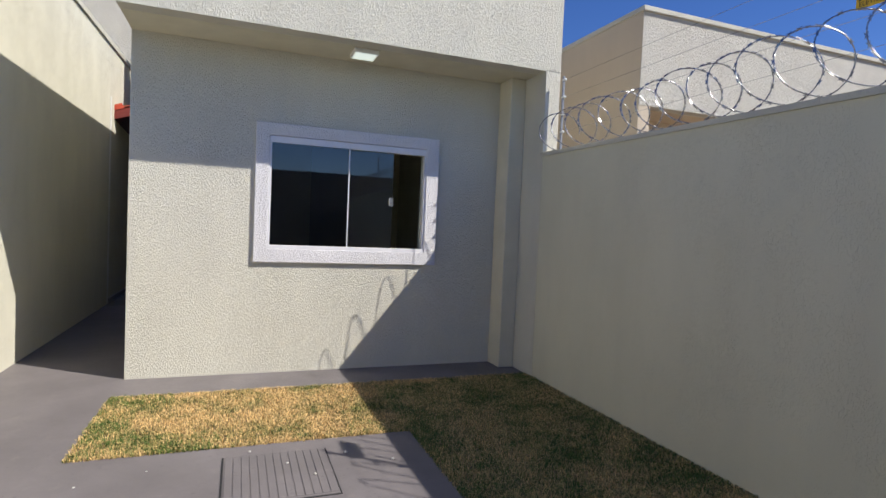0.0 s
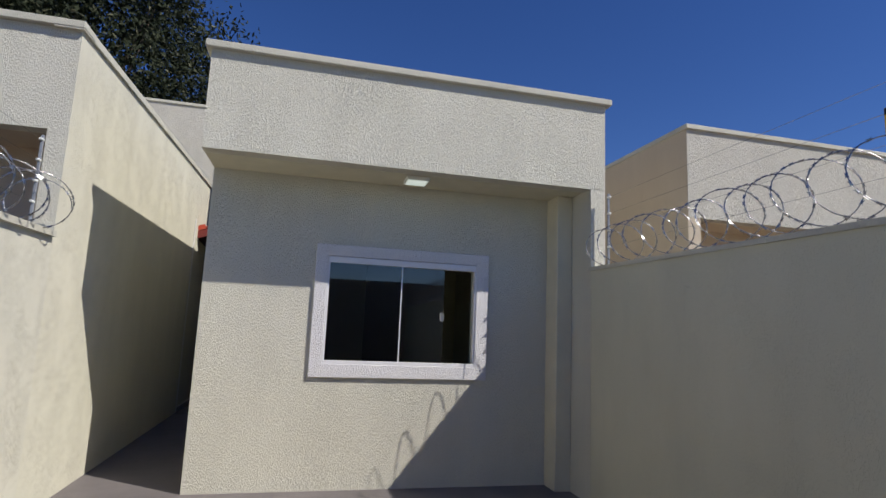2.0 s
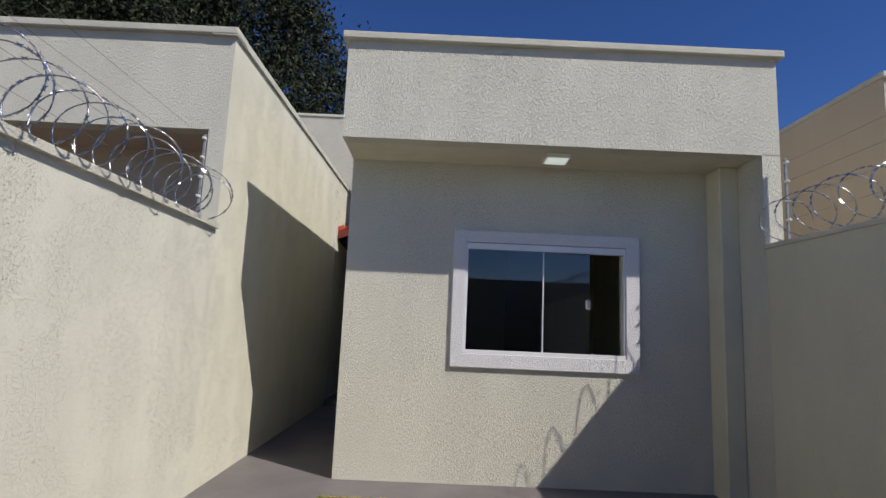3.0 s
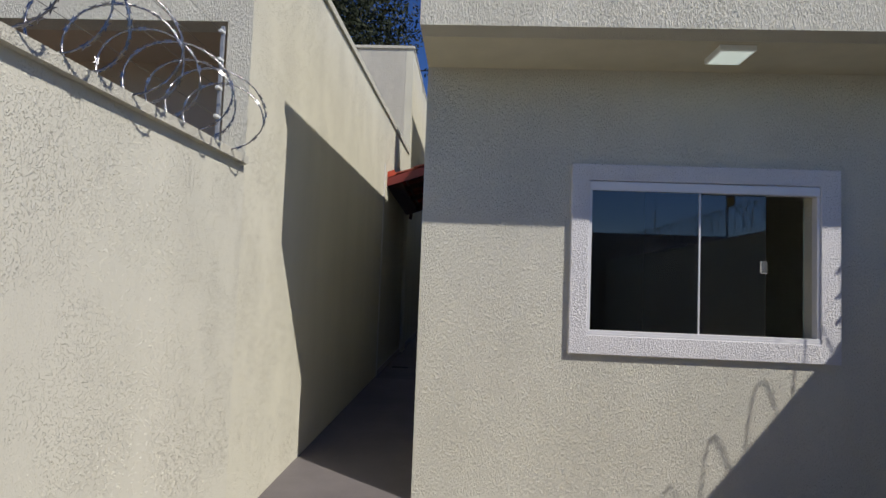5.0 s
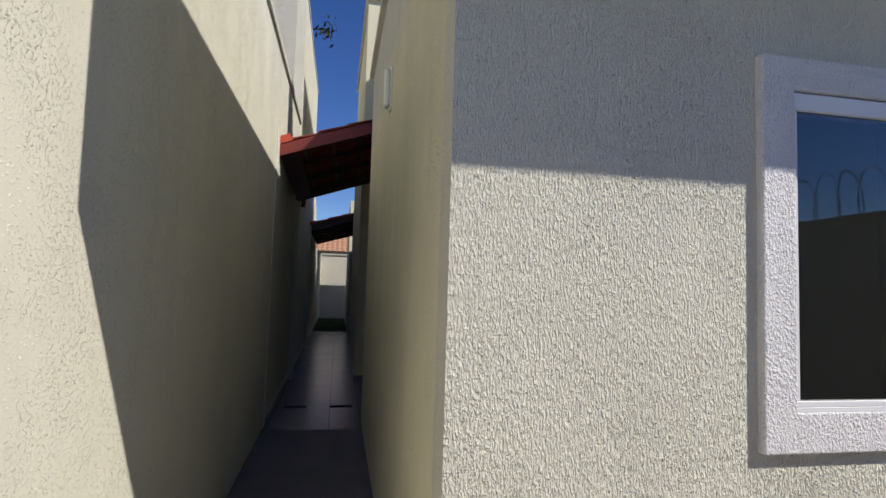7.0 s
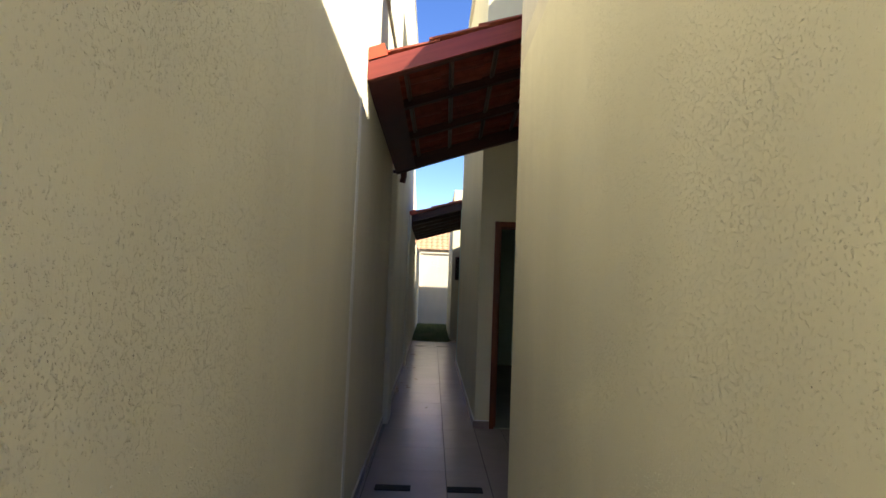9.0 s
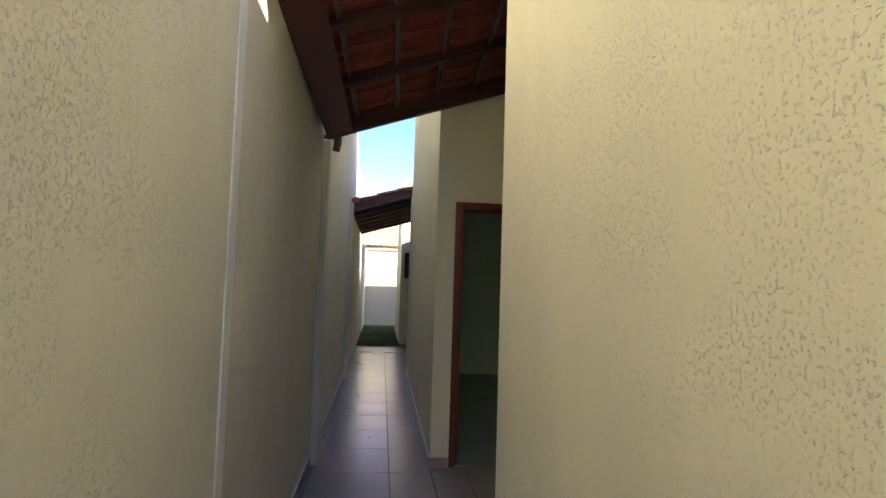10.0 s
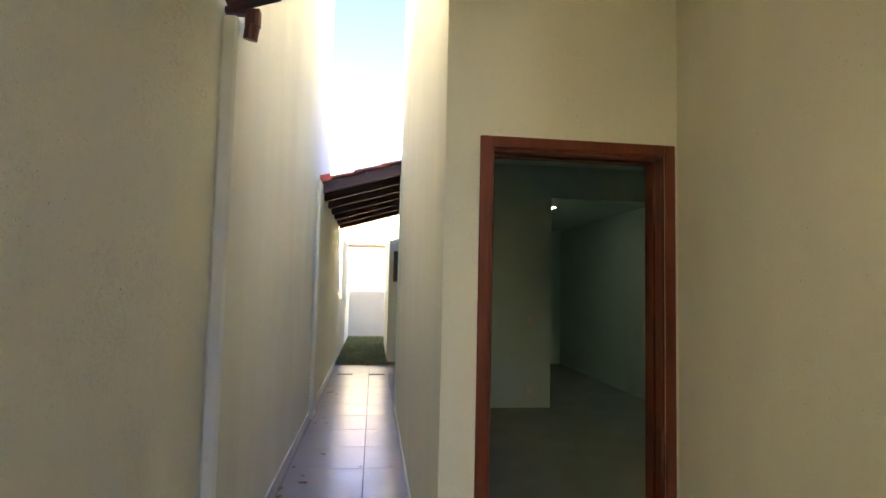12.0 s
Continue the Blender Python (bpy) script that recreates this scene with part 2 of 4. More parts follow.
def prism(profile, x0, x1):
    """A solid whose outline (y, z) is drawn along x."""
    bm = bmesh.new()
    a = [bm.verts.new((x0, y, z)) for y, z in profile]
    b = [bm.verts.new((x1, y, z)) for y, z in profile]
    bm.faces.new(a)
    bm.faces.new(b[::-1])
    for i in range(len(a)):
        j = (i + 1) % len(a)
        bm.faces.new((a[j], a[i], b[i], b[j]))
    bmesh.ops.recalc_face_normals(bm, faces=bm.faces)
    return bm


def tube(bm, p0, p1, r, n=10):
    p0, p1 = Vector(p0), Vector(p1)
    d = p1 - p0
    m = Matrix.Translation((p0 + p1) / 2) @ d.to_track_quat("Z", "Y").to_matrix().to_4x4()
    bmesh.ops.create_cone(bm, cap_ends=True, segments=n, radius1=r, radius2=r, depth=d.length, matrix=m)
    return bm


def part(name, bm, material, parent=None, label=""):
    me = bpy.data.meshes.new(name)
    bm.to_mesh(me)
    bm.free()
    me.materials.append(material)
    ob = new(name, me)
    if parent is not None:
        ob.parent = parent
    if label:
        ob["label"] = label
    return ob


def structure(name, bm, material, label, category="wall"):
    return tagged(part(name, bm, material), label, category, kind="structure")


def thing(name, label, category, place=(0, 0, 0), group="", kind=""):
    ob = new(name)
    ob.empty_display_size = 0.1
    ob.location = place
    return tagged(ob, label, category, group, kind)


# ---- setting: ground and walls ----
XL = -0.957        # corridor side of the boundary wall
XR = 3.413         # yard side of the other boundary wall
YD = 6.785         # wall with the side door
TOP = 3.64

structure("ground", boxes((-400, 400, -300, 500, -0.5, -0.06)), M_EARTH, "bare brown earth ground around the houses", "ground")
structure("pavement", boxes((XL, 1.93, -9.0, -1.62, -0.06, 0), (XL, 0.0, -1.62, -0.5, -0.06, 0), (XL, XR, -0.5, 0.0, -0.06, 0), (XL, 0.0, 0.0, 4.105, -0.06, 0)),
          M_CONC, "grey-painted smooth concrete yard paving and side path", "paving")
structure("floor_bed", boxes((XL, 0.0, 4.105, 14.70, -0.06, -0.008), (0.0, 1.06, 4.32, YD, -0.06, -0.008), (0.0, 1.6, 10.95, 14.70, -0.06, -0.008)),
          M_TILE_BASE, "mortar bed under the side passage tiles", "floor")

# front wall with the window opening (window opening x 1.07..2.505, z 1.10..2.085)
structure("wall_front", boxes((0, 1.07, 0, 0.15, 0, 2.81), (2.505, XR, 0, 0.15, 0, 2.81), (1.07, 2.505, 0, 0.15, 0, 1.095), (1.07, 2.505, 0, 0.15, 2.085, 2.81)),
          M_FACADE, "cream house front wall in textured plaster")
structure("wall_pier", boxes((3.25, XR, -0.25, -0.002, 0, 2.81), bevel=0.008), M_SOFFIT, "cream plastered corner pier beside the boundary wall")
structure("wall_fin", boxes((XR, 3.561, -0.615, 4.32, 0, 2.81)), M_FACADE, "cream wing wall under the roof edge")
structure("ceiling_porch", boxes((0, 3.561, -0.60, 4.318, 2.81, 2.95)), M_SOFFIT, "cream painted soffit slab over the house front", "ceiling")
for nm, row in (("wall_parapet_front", (0, 3.561, -0.615, -0.465, 2.805, TOP)), ("wall_parapet_passage", (0.0, 0.15, -0.465, 4.17, 2.95, TOP)), ("wall_parapet_far", (3.411, 3.561, -0.465, 4.17, 2.95, TOP)), ("wall_parapet_back", (0, 3.561, 4.17, 4.32, 2.95, TOP))):
    structure(nm, boxes(row), M_FACADE, "cream textured plaster roof parapet")
structure("trim_parapet", boxes((-0.045, 3.61, -0.665, -0.43, TOP, TOP + 0.06), (-0.045, 0.19, -0.43, 4.36, TOP, TOP + 0.06), (3.37, 3.61, -0.43, 4.36, TOP, TOP + 0.06), bevel=0.006),
          M_CAP, "cream painted coping on the parapet", "trim")
structure("wall_passage", boxes((0.0, 0.15, 0.15, 4.32, 0, 2.81)), M_SIDE, "cream side wall of the house along the passage")
structure("wall_recess_back", boxes((0.15, 1.06, 4.17, 4.32, 0, 2.81), (1.06, XR, 4.17, 4.32, 0, 2.81)), M_SMOOTH, "cream wall at the near end of the side recess")
# raised to 5.8, with two unseen panels added to keep sun off the passage
structure("wall_recess_and_sun_block", boxes((1.06, 1.21, 4.32, YD, 0, 5.8), (1.21, 3.561, 4.32, 4.47, TOP, 5.8), (0.2, 1.06, 4.325, 4.42, 3.0, 5.8)), M_SMOOTH, "cream inner wall of the side recess plus unseen added sun-blocking panels")

# tower-like rear part with the side door (opening x 0.195..1.0, z 0..2.10)
structure("wall_door", boxes((0, 0.195, YD, YD + 0.15, 0, 5.8), (1.0, 3.561, YD, YD + 0.15, 0, 5.8), (0.195, 1.0, YD, YD + 0.15, 2.105, 5.8)),
          M_SMOOTH, "cream wall with the side door, rising above the lean-to")
structure("wall_rear_side", boxes((0, 0.15, YD + 0.15, 10.95, 0, 5.8)), M_SMOOTH, "tall cream wall of the rear part along the passage")
# the y 8.5..9.3 gap is an unseen opening added to brighten the inside
structure("wall_rear_back", boxes((0.15, 3.561, 10.80, 10.95, 3.2, 5.8), (3.411, 3.561, YD + 0.15, 8.5, 0, 5.8), (3.411, 3.561, 9.3, 10.80, 0, 5.8), (3.411, 3.561, 8.5, 9.3, 0, 1.4), (3.411, 3.561, 8.5, 9.3, 2.05, 5.8)), M_SMOOTH, "tall cream walls around the rear part, with an unseen opening added for light")
structure("trim_tower", boxes((-0.045, 3.61, YD - 0.05, YD + 0.19, 5.8, 5.86), (-0.045, 0.19, YD + 0.19, 10.99, 5.8, 5.86), bevel=0.006), M_CAP, "cream coping on the tall rear wall", "trim")
structure("roof_tower", boxes((0.15, 3.411, YD + 0.15, 10.80, 4.6, 4.75)), M_SOFFIT, "flat slab roof behind the tall walls", "roof")

# rear block past the service area
structure("wall_service", boxes((0, 3.561, 15.20, 18.45, 0, 3.9)), M_SMOOTH, "cream rear room beyond the service area")
structure("wall_service_side", boxes((1.6, 1.75, 11.30, 15.2, 0, 3.5)), M_SMOOTH, "cream inner wall of the service area")

# boundary walls
structure("wall_right", prism([(-9.0, -0.06), (-0.617, -0.06), (-0.617, 2.034), (-9.0, 1.93)], XR, 3.561), M_YARD, "cream boundary wall of the yard")
structure("trim_right", prism([(-9.0, 1.93), (-0.60, 2.034), (-0.60, 2.067), (-9.0, 1.963)], XR - 0.016, 3.585), M_CAP, "cement coping on the yard boundary wall", "trim")
structure("wall_left_low", prism([(-9.0, -0.06), (-0.56, -0.06), (-0.56, 2.004), (-9.0, 1.96)], -1.10, XL), M_LEFT, "low cream boundary wall in rough plaster")
structure("trim_left", prism([(-9.0, 1.96), (-0.60, 2.004), (-0.60, 2.048), (-9.0, 2.004)], -1.135, -0.922), M_CAP, "cement coping on the low boundary wall", "trim")
structure("wall_street", boxes((-3.0, 9.0, -9.15, -9.0, -0.06, 2.6)), M_GATE, "plain dark gate wall closing the yard to the street")
structure("wall_left_high", prism([(-0.56, -0.06), (7.2, -0.06), (7.2, 3.84), (-0.56, 3.64)], -1.10, XL), M_HIGH, "high cream wall of the house next door along the passage")
structure("trim_left_high", prism([(-0.61, 3.64), (7.05, 3.838), (7.05, 3.90), (-0.61, 3.70)], -1.14, XL + 0.025), M_CAP, "sloping cement coping on the high side wall", "trim")
structure("wall_left_tall", prism([(7.2, -0.06), (12.0, -0.06), (12.0, 6.02), (7.2, 6.02)], -1.10, XL), M_HIGH, "tall cream rear wall of the house next door")
structure("wall_left_end", prism([(12.0, -0.06), (20.0, -0.06), (20.0, 2.45), (14.75, 2.45), (14.1, 3.36), (12.0, 4.1)], -1.10, XL), M_HIGH, "lower cream boundary wall towards the back yard")
structure("wall_pilaster_a", boxes((XL, XL + 0.065, 6.82, 7.2, 0, 2.62), bevel=0.012), M_HIGH, "cream pilaster on the passage boundary wall", "pilaster")
structure("wall_pilaster_b", boxes((XL, XL + 0.045, 10.7, 11.0, 0, 2.66), bevel=0.012), M_HIGH, "cream pilaster near the rear lean-to", "pilaster")
structure("wall_seam", boxes((XL, XL + 0.006, 4.235, 4.318, 0, 3.05)), M_MORTAR, "pale vertical mortar seam on the passage wall", "seam")
structure("wall_back", boxes((-1.10, 3.561, 20.0, 20.15, -0.06, 2.45)), M_PALE, "pale back yard wall")
structure("trim_back", boxes((-1.14, 3.6, 19.96, 20.19, 2.45, 2.50), bevel=0.005), M_CAP, "coping on the back yard wall", "trim")

# inside the house
for nm, row in (("floor_front_room", (0.15, XR, 0.15, 4.17, -0.06, 0.0)), ("floor_living", (0.15, 3.40, YD + 0.15, 11.16, -0.06, 0.012)), ("floor_hall", (1.75, 3.40, 11.16, 15.0, -0.06, 0.012)), ("floor_threshold", (0.195, 1.0, YD, YD + 0.15, -0.06, 0.012))):
    structure(nm, boxes(row), M_INFLOOR, "dark polished floor inside the house", "floor")
structure("ceiling_inside", boxes((0.15, 3.411, YD + 0.15, 11.16, 3.05, 3.2), (1.62, 3.561, 11.31, 15.19, 2.64, 3.2)), M_INNER, "dim painted ceiling inside the house", "ceiling")
structure("wall_inside", boxes((0.16, 1.93, 11.16, 11.30, 0.0, 3.05), (0.0, 0.158, 10.952, 11.30, 0.0, 3.05)), M_INNER, "pale green-white inner wall beside the hall opening")
structure("wall_hall_head", boxes((1.93, 3.41, 11.16, 11.30, 2.64, 3.05)), M_INNER, "painted header over the hall opening")
structure("wall_hall_side", boxes((3.412, 3.563, 10.70, 15.19, -0.05, 3.2), (3.40, 3.412, 10.95, 15.19, -0.05, 2.64)), M_INNER, "painted side wall of the dim hall")
structure("wall_hall_near", boxes((1.751, 1.80, 11.30, 15.0, 0.012, 2.64)), M_INNER, "painted hall wall next to the service area")
structure("wall_hall_end", boxes((1.751, 3.40, 15.0, 15.19, 0.012, 2.64)), M_INNER, "painted end wall of the dim hall")

# ---- window ----
win = thing("window_1", "white-trimmed sliding window with smoked glass, partly open", "window", (1.79, 0, 1.6), kind="structure")


def win_part(name, bm, material, label="", parent=None):
    bmesh.ops.translate(bm, verts=bm.verts, vec=(-1.79, 0, -1.6))
    return part(name, bm, material, parent or win, label)




def ring(x0, x1, z0, z1, a0, a1, b0, b1, y0, y1, bevel):
    """A flat rectangular surround with a hole, from y0 to y1."""
    bm = bmesh.new()
    outer = [(x0, z0), (x1, z0), (x1, z1), (x0, z1)]
    inner = [(a0, b0), (a1, b0), (a1, b1), (a0, b1)]
    fo, fi = [[bm.verts.new((x, y0, z)) for x, z in loop] for loop in (outer, inner)]
    bo, bi = [[bm.verts.new((x, y1, z)) for x, z in loop] for loop in (outer, inner)]
    for i in range(4):
        k = (i + 1) % 4
        bm.faces.new((fo[i], fo[k], fi[k], fi[i]))
        bm.faces.new((bo[k], bo[i], bi[i], bi[k]))
        bm.faces.new((fo[k], fo[i], bo[i], bo[k]))
        bm.faces.new((fi[i], fi[k], bi[k], bi[i]))
    bmesh.ops.recalc_face_normals(bm, faces=bm.faces)
    edges = [e for e in bm.edges if len(e.link_faces) == 2 and e.calc_face_angle() > 0.5 and all(abs(v.co.y - y0) < 1e-5 for v in e.verts)]
    edges += [e for e in bm.edges if abs(e.verts[0].co.y - e.verts[1].co.y) > 1e-4]
    bmesh.ops.bevel(bm, geom=edges, offset=bevel, segments=2, affect="EDGES", profile=0.5)
    return bm


win_part("window_trim", ring(0.957, 2.625, 0.976, 2.188, 1.072, 2.503, 1.097, 2.082, -0.03, 0.0, 0.005), M_TRIM, "white raised plaster surround")
win_part("top_track", boxes((1.072, 2.503, -0.022, 0.041, 2.02, 2.078), bevel=0.004), M_ALU, "white aluminium head rail")
win_part("bottom_track", boxes((1.072, 2.503, -0.024, 0.044, 1.097, 1.112), (1.072, 2.503, -0.024, -0.018, 1.112, 1.130), (1.072, 2.503, 0.008, 0.012, 1.112, 1.128), bevel=0.0015), M_ALU, "white aluminium sill rail")
for x in (1.072, 2.485):
    win_part("side_profile", boxes((x, x + 0.018, -0.018, 0.038, 1.13, 2.02), bevel=0.002), M_ALU)
for nm, row in (("fixed_pane", (1.088, 1.766, -0.012, -0.004, 1.125, 2.03)), ("sliding_pane", (1.43, 2.19, 0.018, 0.026, 1.12, 2.03))):
    pane = win_part(nm, boxes(row), M_GLASS)
    pane.visible_shadow = False
win_part("pane_edge", boxes((1.760, 1.771, -0.016, 0.0, 1.125, 2.02), bevel=0.002), M_ALU, "thin white strip on the glass edge")
lock = win_part("lock", boxes((2.155, 2.198, 0.008, 0.032, 1.525, 1.605), bevel=0.004), M_CHROME, "small square chrome latch")
bm = bmesh.new()
tube(bm, (2.176, 0.009, 1.55), (2.176, 0.0, 1.55), 0.008)
win_part("latch_knob", bm, M_CHROME, "", lock)
structure("wall_window_lining", boxes((2.506, 2.52, 0.151, 0.16, 1.1, 2.08)), M_INNER, "painted reveal inside the window", "wall")

# ---- side door ----
door = thing("door_1", "reddish varnished wood door frame standing open", "door", (0.6, YD, 0), kind="structure")


def door_part(name, bm, material, label="", parent=None):
    bmesh.ops.translate(bm, verts=bm.verts, vec=(-0.6, -YD, 0))
    return part(name, bm, material, parent or door, label)


for nm, row in (("casing", (0.150, 0.198, YD - 0.014, YD - 0.001, 0.0, 2.149)), ("casing", (0.997, 1.045, YD - 0.014, YD - 0.001, 0.0, 2.149)), ("casing", (0.198, 0.997, YD - 0.014, YD - 0.001, 2.101, 2.149)),
                ("jamb", (0.196, 0.214, YD, YD + 0.149, 0.012, 2.104)), ("jamb", (0.981, 0.999, YD, YD + 0.149, 0.012, 2.104)), ("head", (0.214, 0.981, YD, YD + 0.149, 2.086, 2.104))):
    door_part(nm, boxes(row, bevel=0.004), M_DOORWOOD)
for row in ((0.214, 0.226, YD + 0.05, YD + 0.065, 0.012, 2.086), (0.969, 0.981, YD + 0.05, YD + 0.065, 0.012, 2.086), (0.226, 0.969, YD + 0.05, YD + 0.065, 2.074, 2.086)):
    door_part("stop", boxes(row, bevel=0.002), M_DOORWOOD)


# ---- fixtures ----
def wall_plate(x, z, label):
    ob = thing("switch_plate", label, "switch plate", (x, 11.155, z), "wall plates")
    part("plate", boxes((-0.036, 0.036, -0.006, 0.004, -0.058, 0.058), bevel=0.003), M_PLASTIC, ob)
    part("rocker", boxes((-0.012, 0.012, -0.010, -0.005, -0.022, 0.022), bevel=0.002), M_PLASTIC, ob)


wall_plate(1.66, 1.084, "white plastic light switch on the inner wall")
wall_plate(1.66, 0.24, "white plastic socket plate low on the inner wall")

spot = thing("recessed_downlight", "small lit round downlight in the hall ceiling", "ceiling light", (2.19, 11.9, 2.64))
bm = bmesh.new()
bmesh.ops.create_cone(bm, cap_ends=True, segments=20, radius1=0.05, radius2=0.045, depth=0.012, matrix=pose(0, 0, -0.006))
part("ring", bm, M_PLASTIC, spot)
bm = bmesh.new()
bmesh.ops.create_cone(bm, cap_ends=True, segments=20, radius1=0.032, radius2=0.034, depth=0.006, matrix=pose(0, 0, -0.0135))
part("lens", bm, M_LED, spot, "glowing white lens")

lamp = thing("ceiling_light", "square white surface light under the porch soffit", "ceiling light", (1.803, -0.315, 2.81))
part("frame", boxes((-0.105, 0.105, -0.105, 0.105, -0.036, 0.0), bevel=0.005), M_PLASTIC, lamp)
part("diffuser", boxes((-0.092, 0.092, -0.092, 0.092, -0.039, -0.034), bevel=0.002), M_DIFFUSER, lamp, "lit frosted white diffuser")

wl = thing("wall_light", "slim white wall light on the passage wall", "wall light", (0, 2.02, 2.70))
part("back_plate", boxes((-0.012, 0.0, -0.05, 0.05, -0.14, 0.14), bevel=0.004), M_PLASTIC, wl)
part("cover", boxes((-0.05, -0.012, -0.04, 0.04, -0.125, 0.125), bevel=0.012), M_PLASTIC, wl, "white frosted cover")


# ---- manhole lid ----
lid = thing("inspection_cover", "grey painted ribbed inspection cover set in concrete", "drain cover", (1.07, -2.06, 0))
part("rim", boxes((-0.288, -0.280, -0.288, 0.288, 0, 0.003), (0.280, 0.285, -0.288, 0.288, 0, 0.003), (-0.28, 0.28, 0.28, 0.284, 0, 0.003), (-0.28, 0.28, -0.288, -0.28, 0, 0.003)), M_GRATE, lid, "dark gap around the cover")
part("plate", boxes((-0.278, 0.278, -0.278, 0.278, 0, 0.006), bevel=0.002), M_CONC, lid)
for i in range(13):
    x = -0.252 + i * 0.042
    part("rib", boxes((x - 0.0185, x + 0.0185, -0.268, 0.268, 0.006, 0.0095), bevel=0.002), M_CONC, lid)


# ---- drain grates ----
def grate(x, y):
    ob = thing("drain_grate", "small dark slotted floor drain in the tiles", "drain grate", (x, y, 0), "passage drains")
    part("tray", boxes((-0.128, 0.128, -0.055, 0.055, -0.006, 0.002)), M_GRATE, ob)
    for i in range(9):
        u = -0.11 + i * 0.0275
        part("slat", boxes((u - 0.006, u + 0.006, -0.05, 0.05, 0.002, 0.0055)), M_GRATE, ob)


for gy in (5.095, 13.74):
    for gx in (-0.715, -0.195):
        grate(gx, gy)


# ---- concertina wire ----
def concertina(name, x, y0, y1, z, seed, pitch, slant, label):
    rng = random.Random(seed)
    ob = thing(name, label, "razor wire", (x, y0, z), "razor wire coils")
    turns = abs(y1 - y0) / pitch
    n = int(turns * 28)
    pts = []
    wob = [rng.uniform(-1, 1) for _ in range(int(turns) + 4)]
    for i in range(n + 1):
        u = i / 28
        k = int(u)
        w = wob[k] + (wob[k + 1] - wob[k]) * (u - k)
        r = 0.182 + 0.022 * w
        a = u * math.tau
        y = (y1 - y0) * i / n + slant * math.cos(a) * (1 + 0.4 * w) + 0.02 * w
        pts.append(Vector((r * math.cos(a) + 0.012 * w, y, 0.178 + r * math.sin(a) + 0.012 * w)))
    cu = bpy.data.curves.new("coil", "CURVE")
    cu.dimensions, cu.bevel_depth, cu.bevel_resolution = "3D", 0.0033, 1
    sp = cu.splines.new("POLY")
    sp.points.add(len(pts) - 1)
    for q, p in zip(sp.points, pts):
        q.co = (*p, 1)
    cu.materials.append(M_STEEL)
    c = new("coil", cu)
    c.parent = ob
    bm = bmesh.new()
    for i in range(1, len(pts) - 1):
        d = (pts[i + 1] - pts[i - 1]).normalized()
        side = d.cross(Vector((rng.uniform(-1, 1), rng.uniform(-1, 1), rng.uniform(-1, 1)))).normalized()
        up = d.cross(side) * 0.0012
        p = pts[i]
        top = [bm.verts.new(p + q + up) for q in (d * 0.016 + side * 0.010, side * 0.005, -d * 0.016 + side * 0.010, -d * 0.006, -d * 0.016 - side * 0.010, -side * 0.005, d * 0.016 - side * 0.010, d * 0.006)]
        low = [bm.verts.new(p + q - up) for q in (d * 0.016 + side * 0.010, side * 0.005, -d * 0.016 + side * 0.010, -d * 0.006, -d * 0.016 - side * 0.010, -side * 0.005, d * 0.016 - side * 0.010, d * 0.006)]
        bm.faces.new(top)
        bm.faces.new(low[::-1])
        for j in range(8):
            bm.faces.new((top[(j + 1) % 8], top[j], low[j], low[(j + 1) % 8]))
    b = part("barb", bm, M_STEEL, ob, "small steel razor barbs")
    b["kind"] = "stuff"
    return ob


concertina("razor_wire", 3.50, -0.70, -8.8, 2.06, 3, 0.21, -0.12, "coil of galvanised razor wire on the boundary coping")
concertina("razor_wire", -0.98, -0.72, -8.8, 2.04, 8, 0.165, 0.06, "glinting coil of galvanised razor wire on the low wall")


# ---- electric fence ----
def fence_post(x, y, z):
    ob = thing("fence_post", "thin grey electric fence post with insulators", "fence post", (x, y, z), "electric fence posts")
    part("pole", boxes((-0.009, 0.009, -0.009, 0.009, 0, 0.70), bevel=0.001), M_POST, ob)
    for i in range(4):
        zz = 0.2 + i * 0.155
        bm = boxes((-0.012, 0.012, -0.035, 0.009, zz - 0.009, zz + 0.009), bevel=0.003)
        part("insulator", bm, M_PLASTIC, ob)


for x, z in ((3.545, 2.055), (-1.06, 2.035)):
    for y in (-0.70, -3.45, -6.2):
        fence_post(x, y, z)
    ob = thing("fence_wire", "thin tight electric fence wires above the wall", "fence wire", (x, -0.7, z), "electric fence wires")
    for i in range(4):
        bm = bmesh.new()
        tube(bm, (0, -0.01, 0.2 + i * 0.155), (0, -6.9, 0.2 + i * 0.155), 0.0013, 5)
        part("strand", bm, M_STEEL, ob)

# warning sign
sign = thing("warning_sign", "yellow electric fence warning sign with black print", "warning sign", (3.53, -3.325, 2.517))
part("board", boxes((-0.002, 0.002, -0.11, 0.11, -0.07, 0.07), bevel=0.0008), M_YELLOW, sign)
part("header_band", boxes((-0.0032, -0.0022, -0.108, 0.108, 0.036, 0.068)), M_BLACK, sign, "black header band")
bm = bmesh.new()
bmesh.ops.create_uvsphere(bm, u_segments=12, v_segments=8, radius=0.017, matrix=pose(-0.0026, 0.078, 0.012) @ Matrix.Diagonal((0.03, 1, 1, 1)))
add_box(bm, -0.0032, -0.0022, 0.068, 0.088, -0.008, 0.0)
for a in (35, -35):
    r = bmesh.ops.create_cube(bm, size=1, matrix=pose(-0.0027, 0.078, -0.018, a) @ Matrix.Diagonal((0.001, 0.046, 0.007, 1)))
part("danger_symbol", bm, M_BLACK, sign, "black round danger mark with crossed bars")


def lettering(text, y, z, size):
    cu = bpy.data.curves.new("lettering", "FONT")
    cu.body, cu.size, cu.align_x, cu.extrude = text, size, "CENTER", 0.0004
    cu.materials.append(M_BLACK)
    ob = new("lettering", cu)
    ob.matrix_world = pose(-0.0028, y, z, 90, 0, -90)
    ob.parent = sign


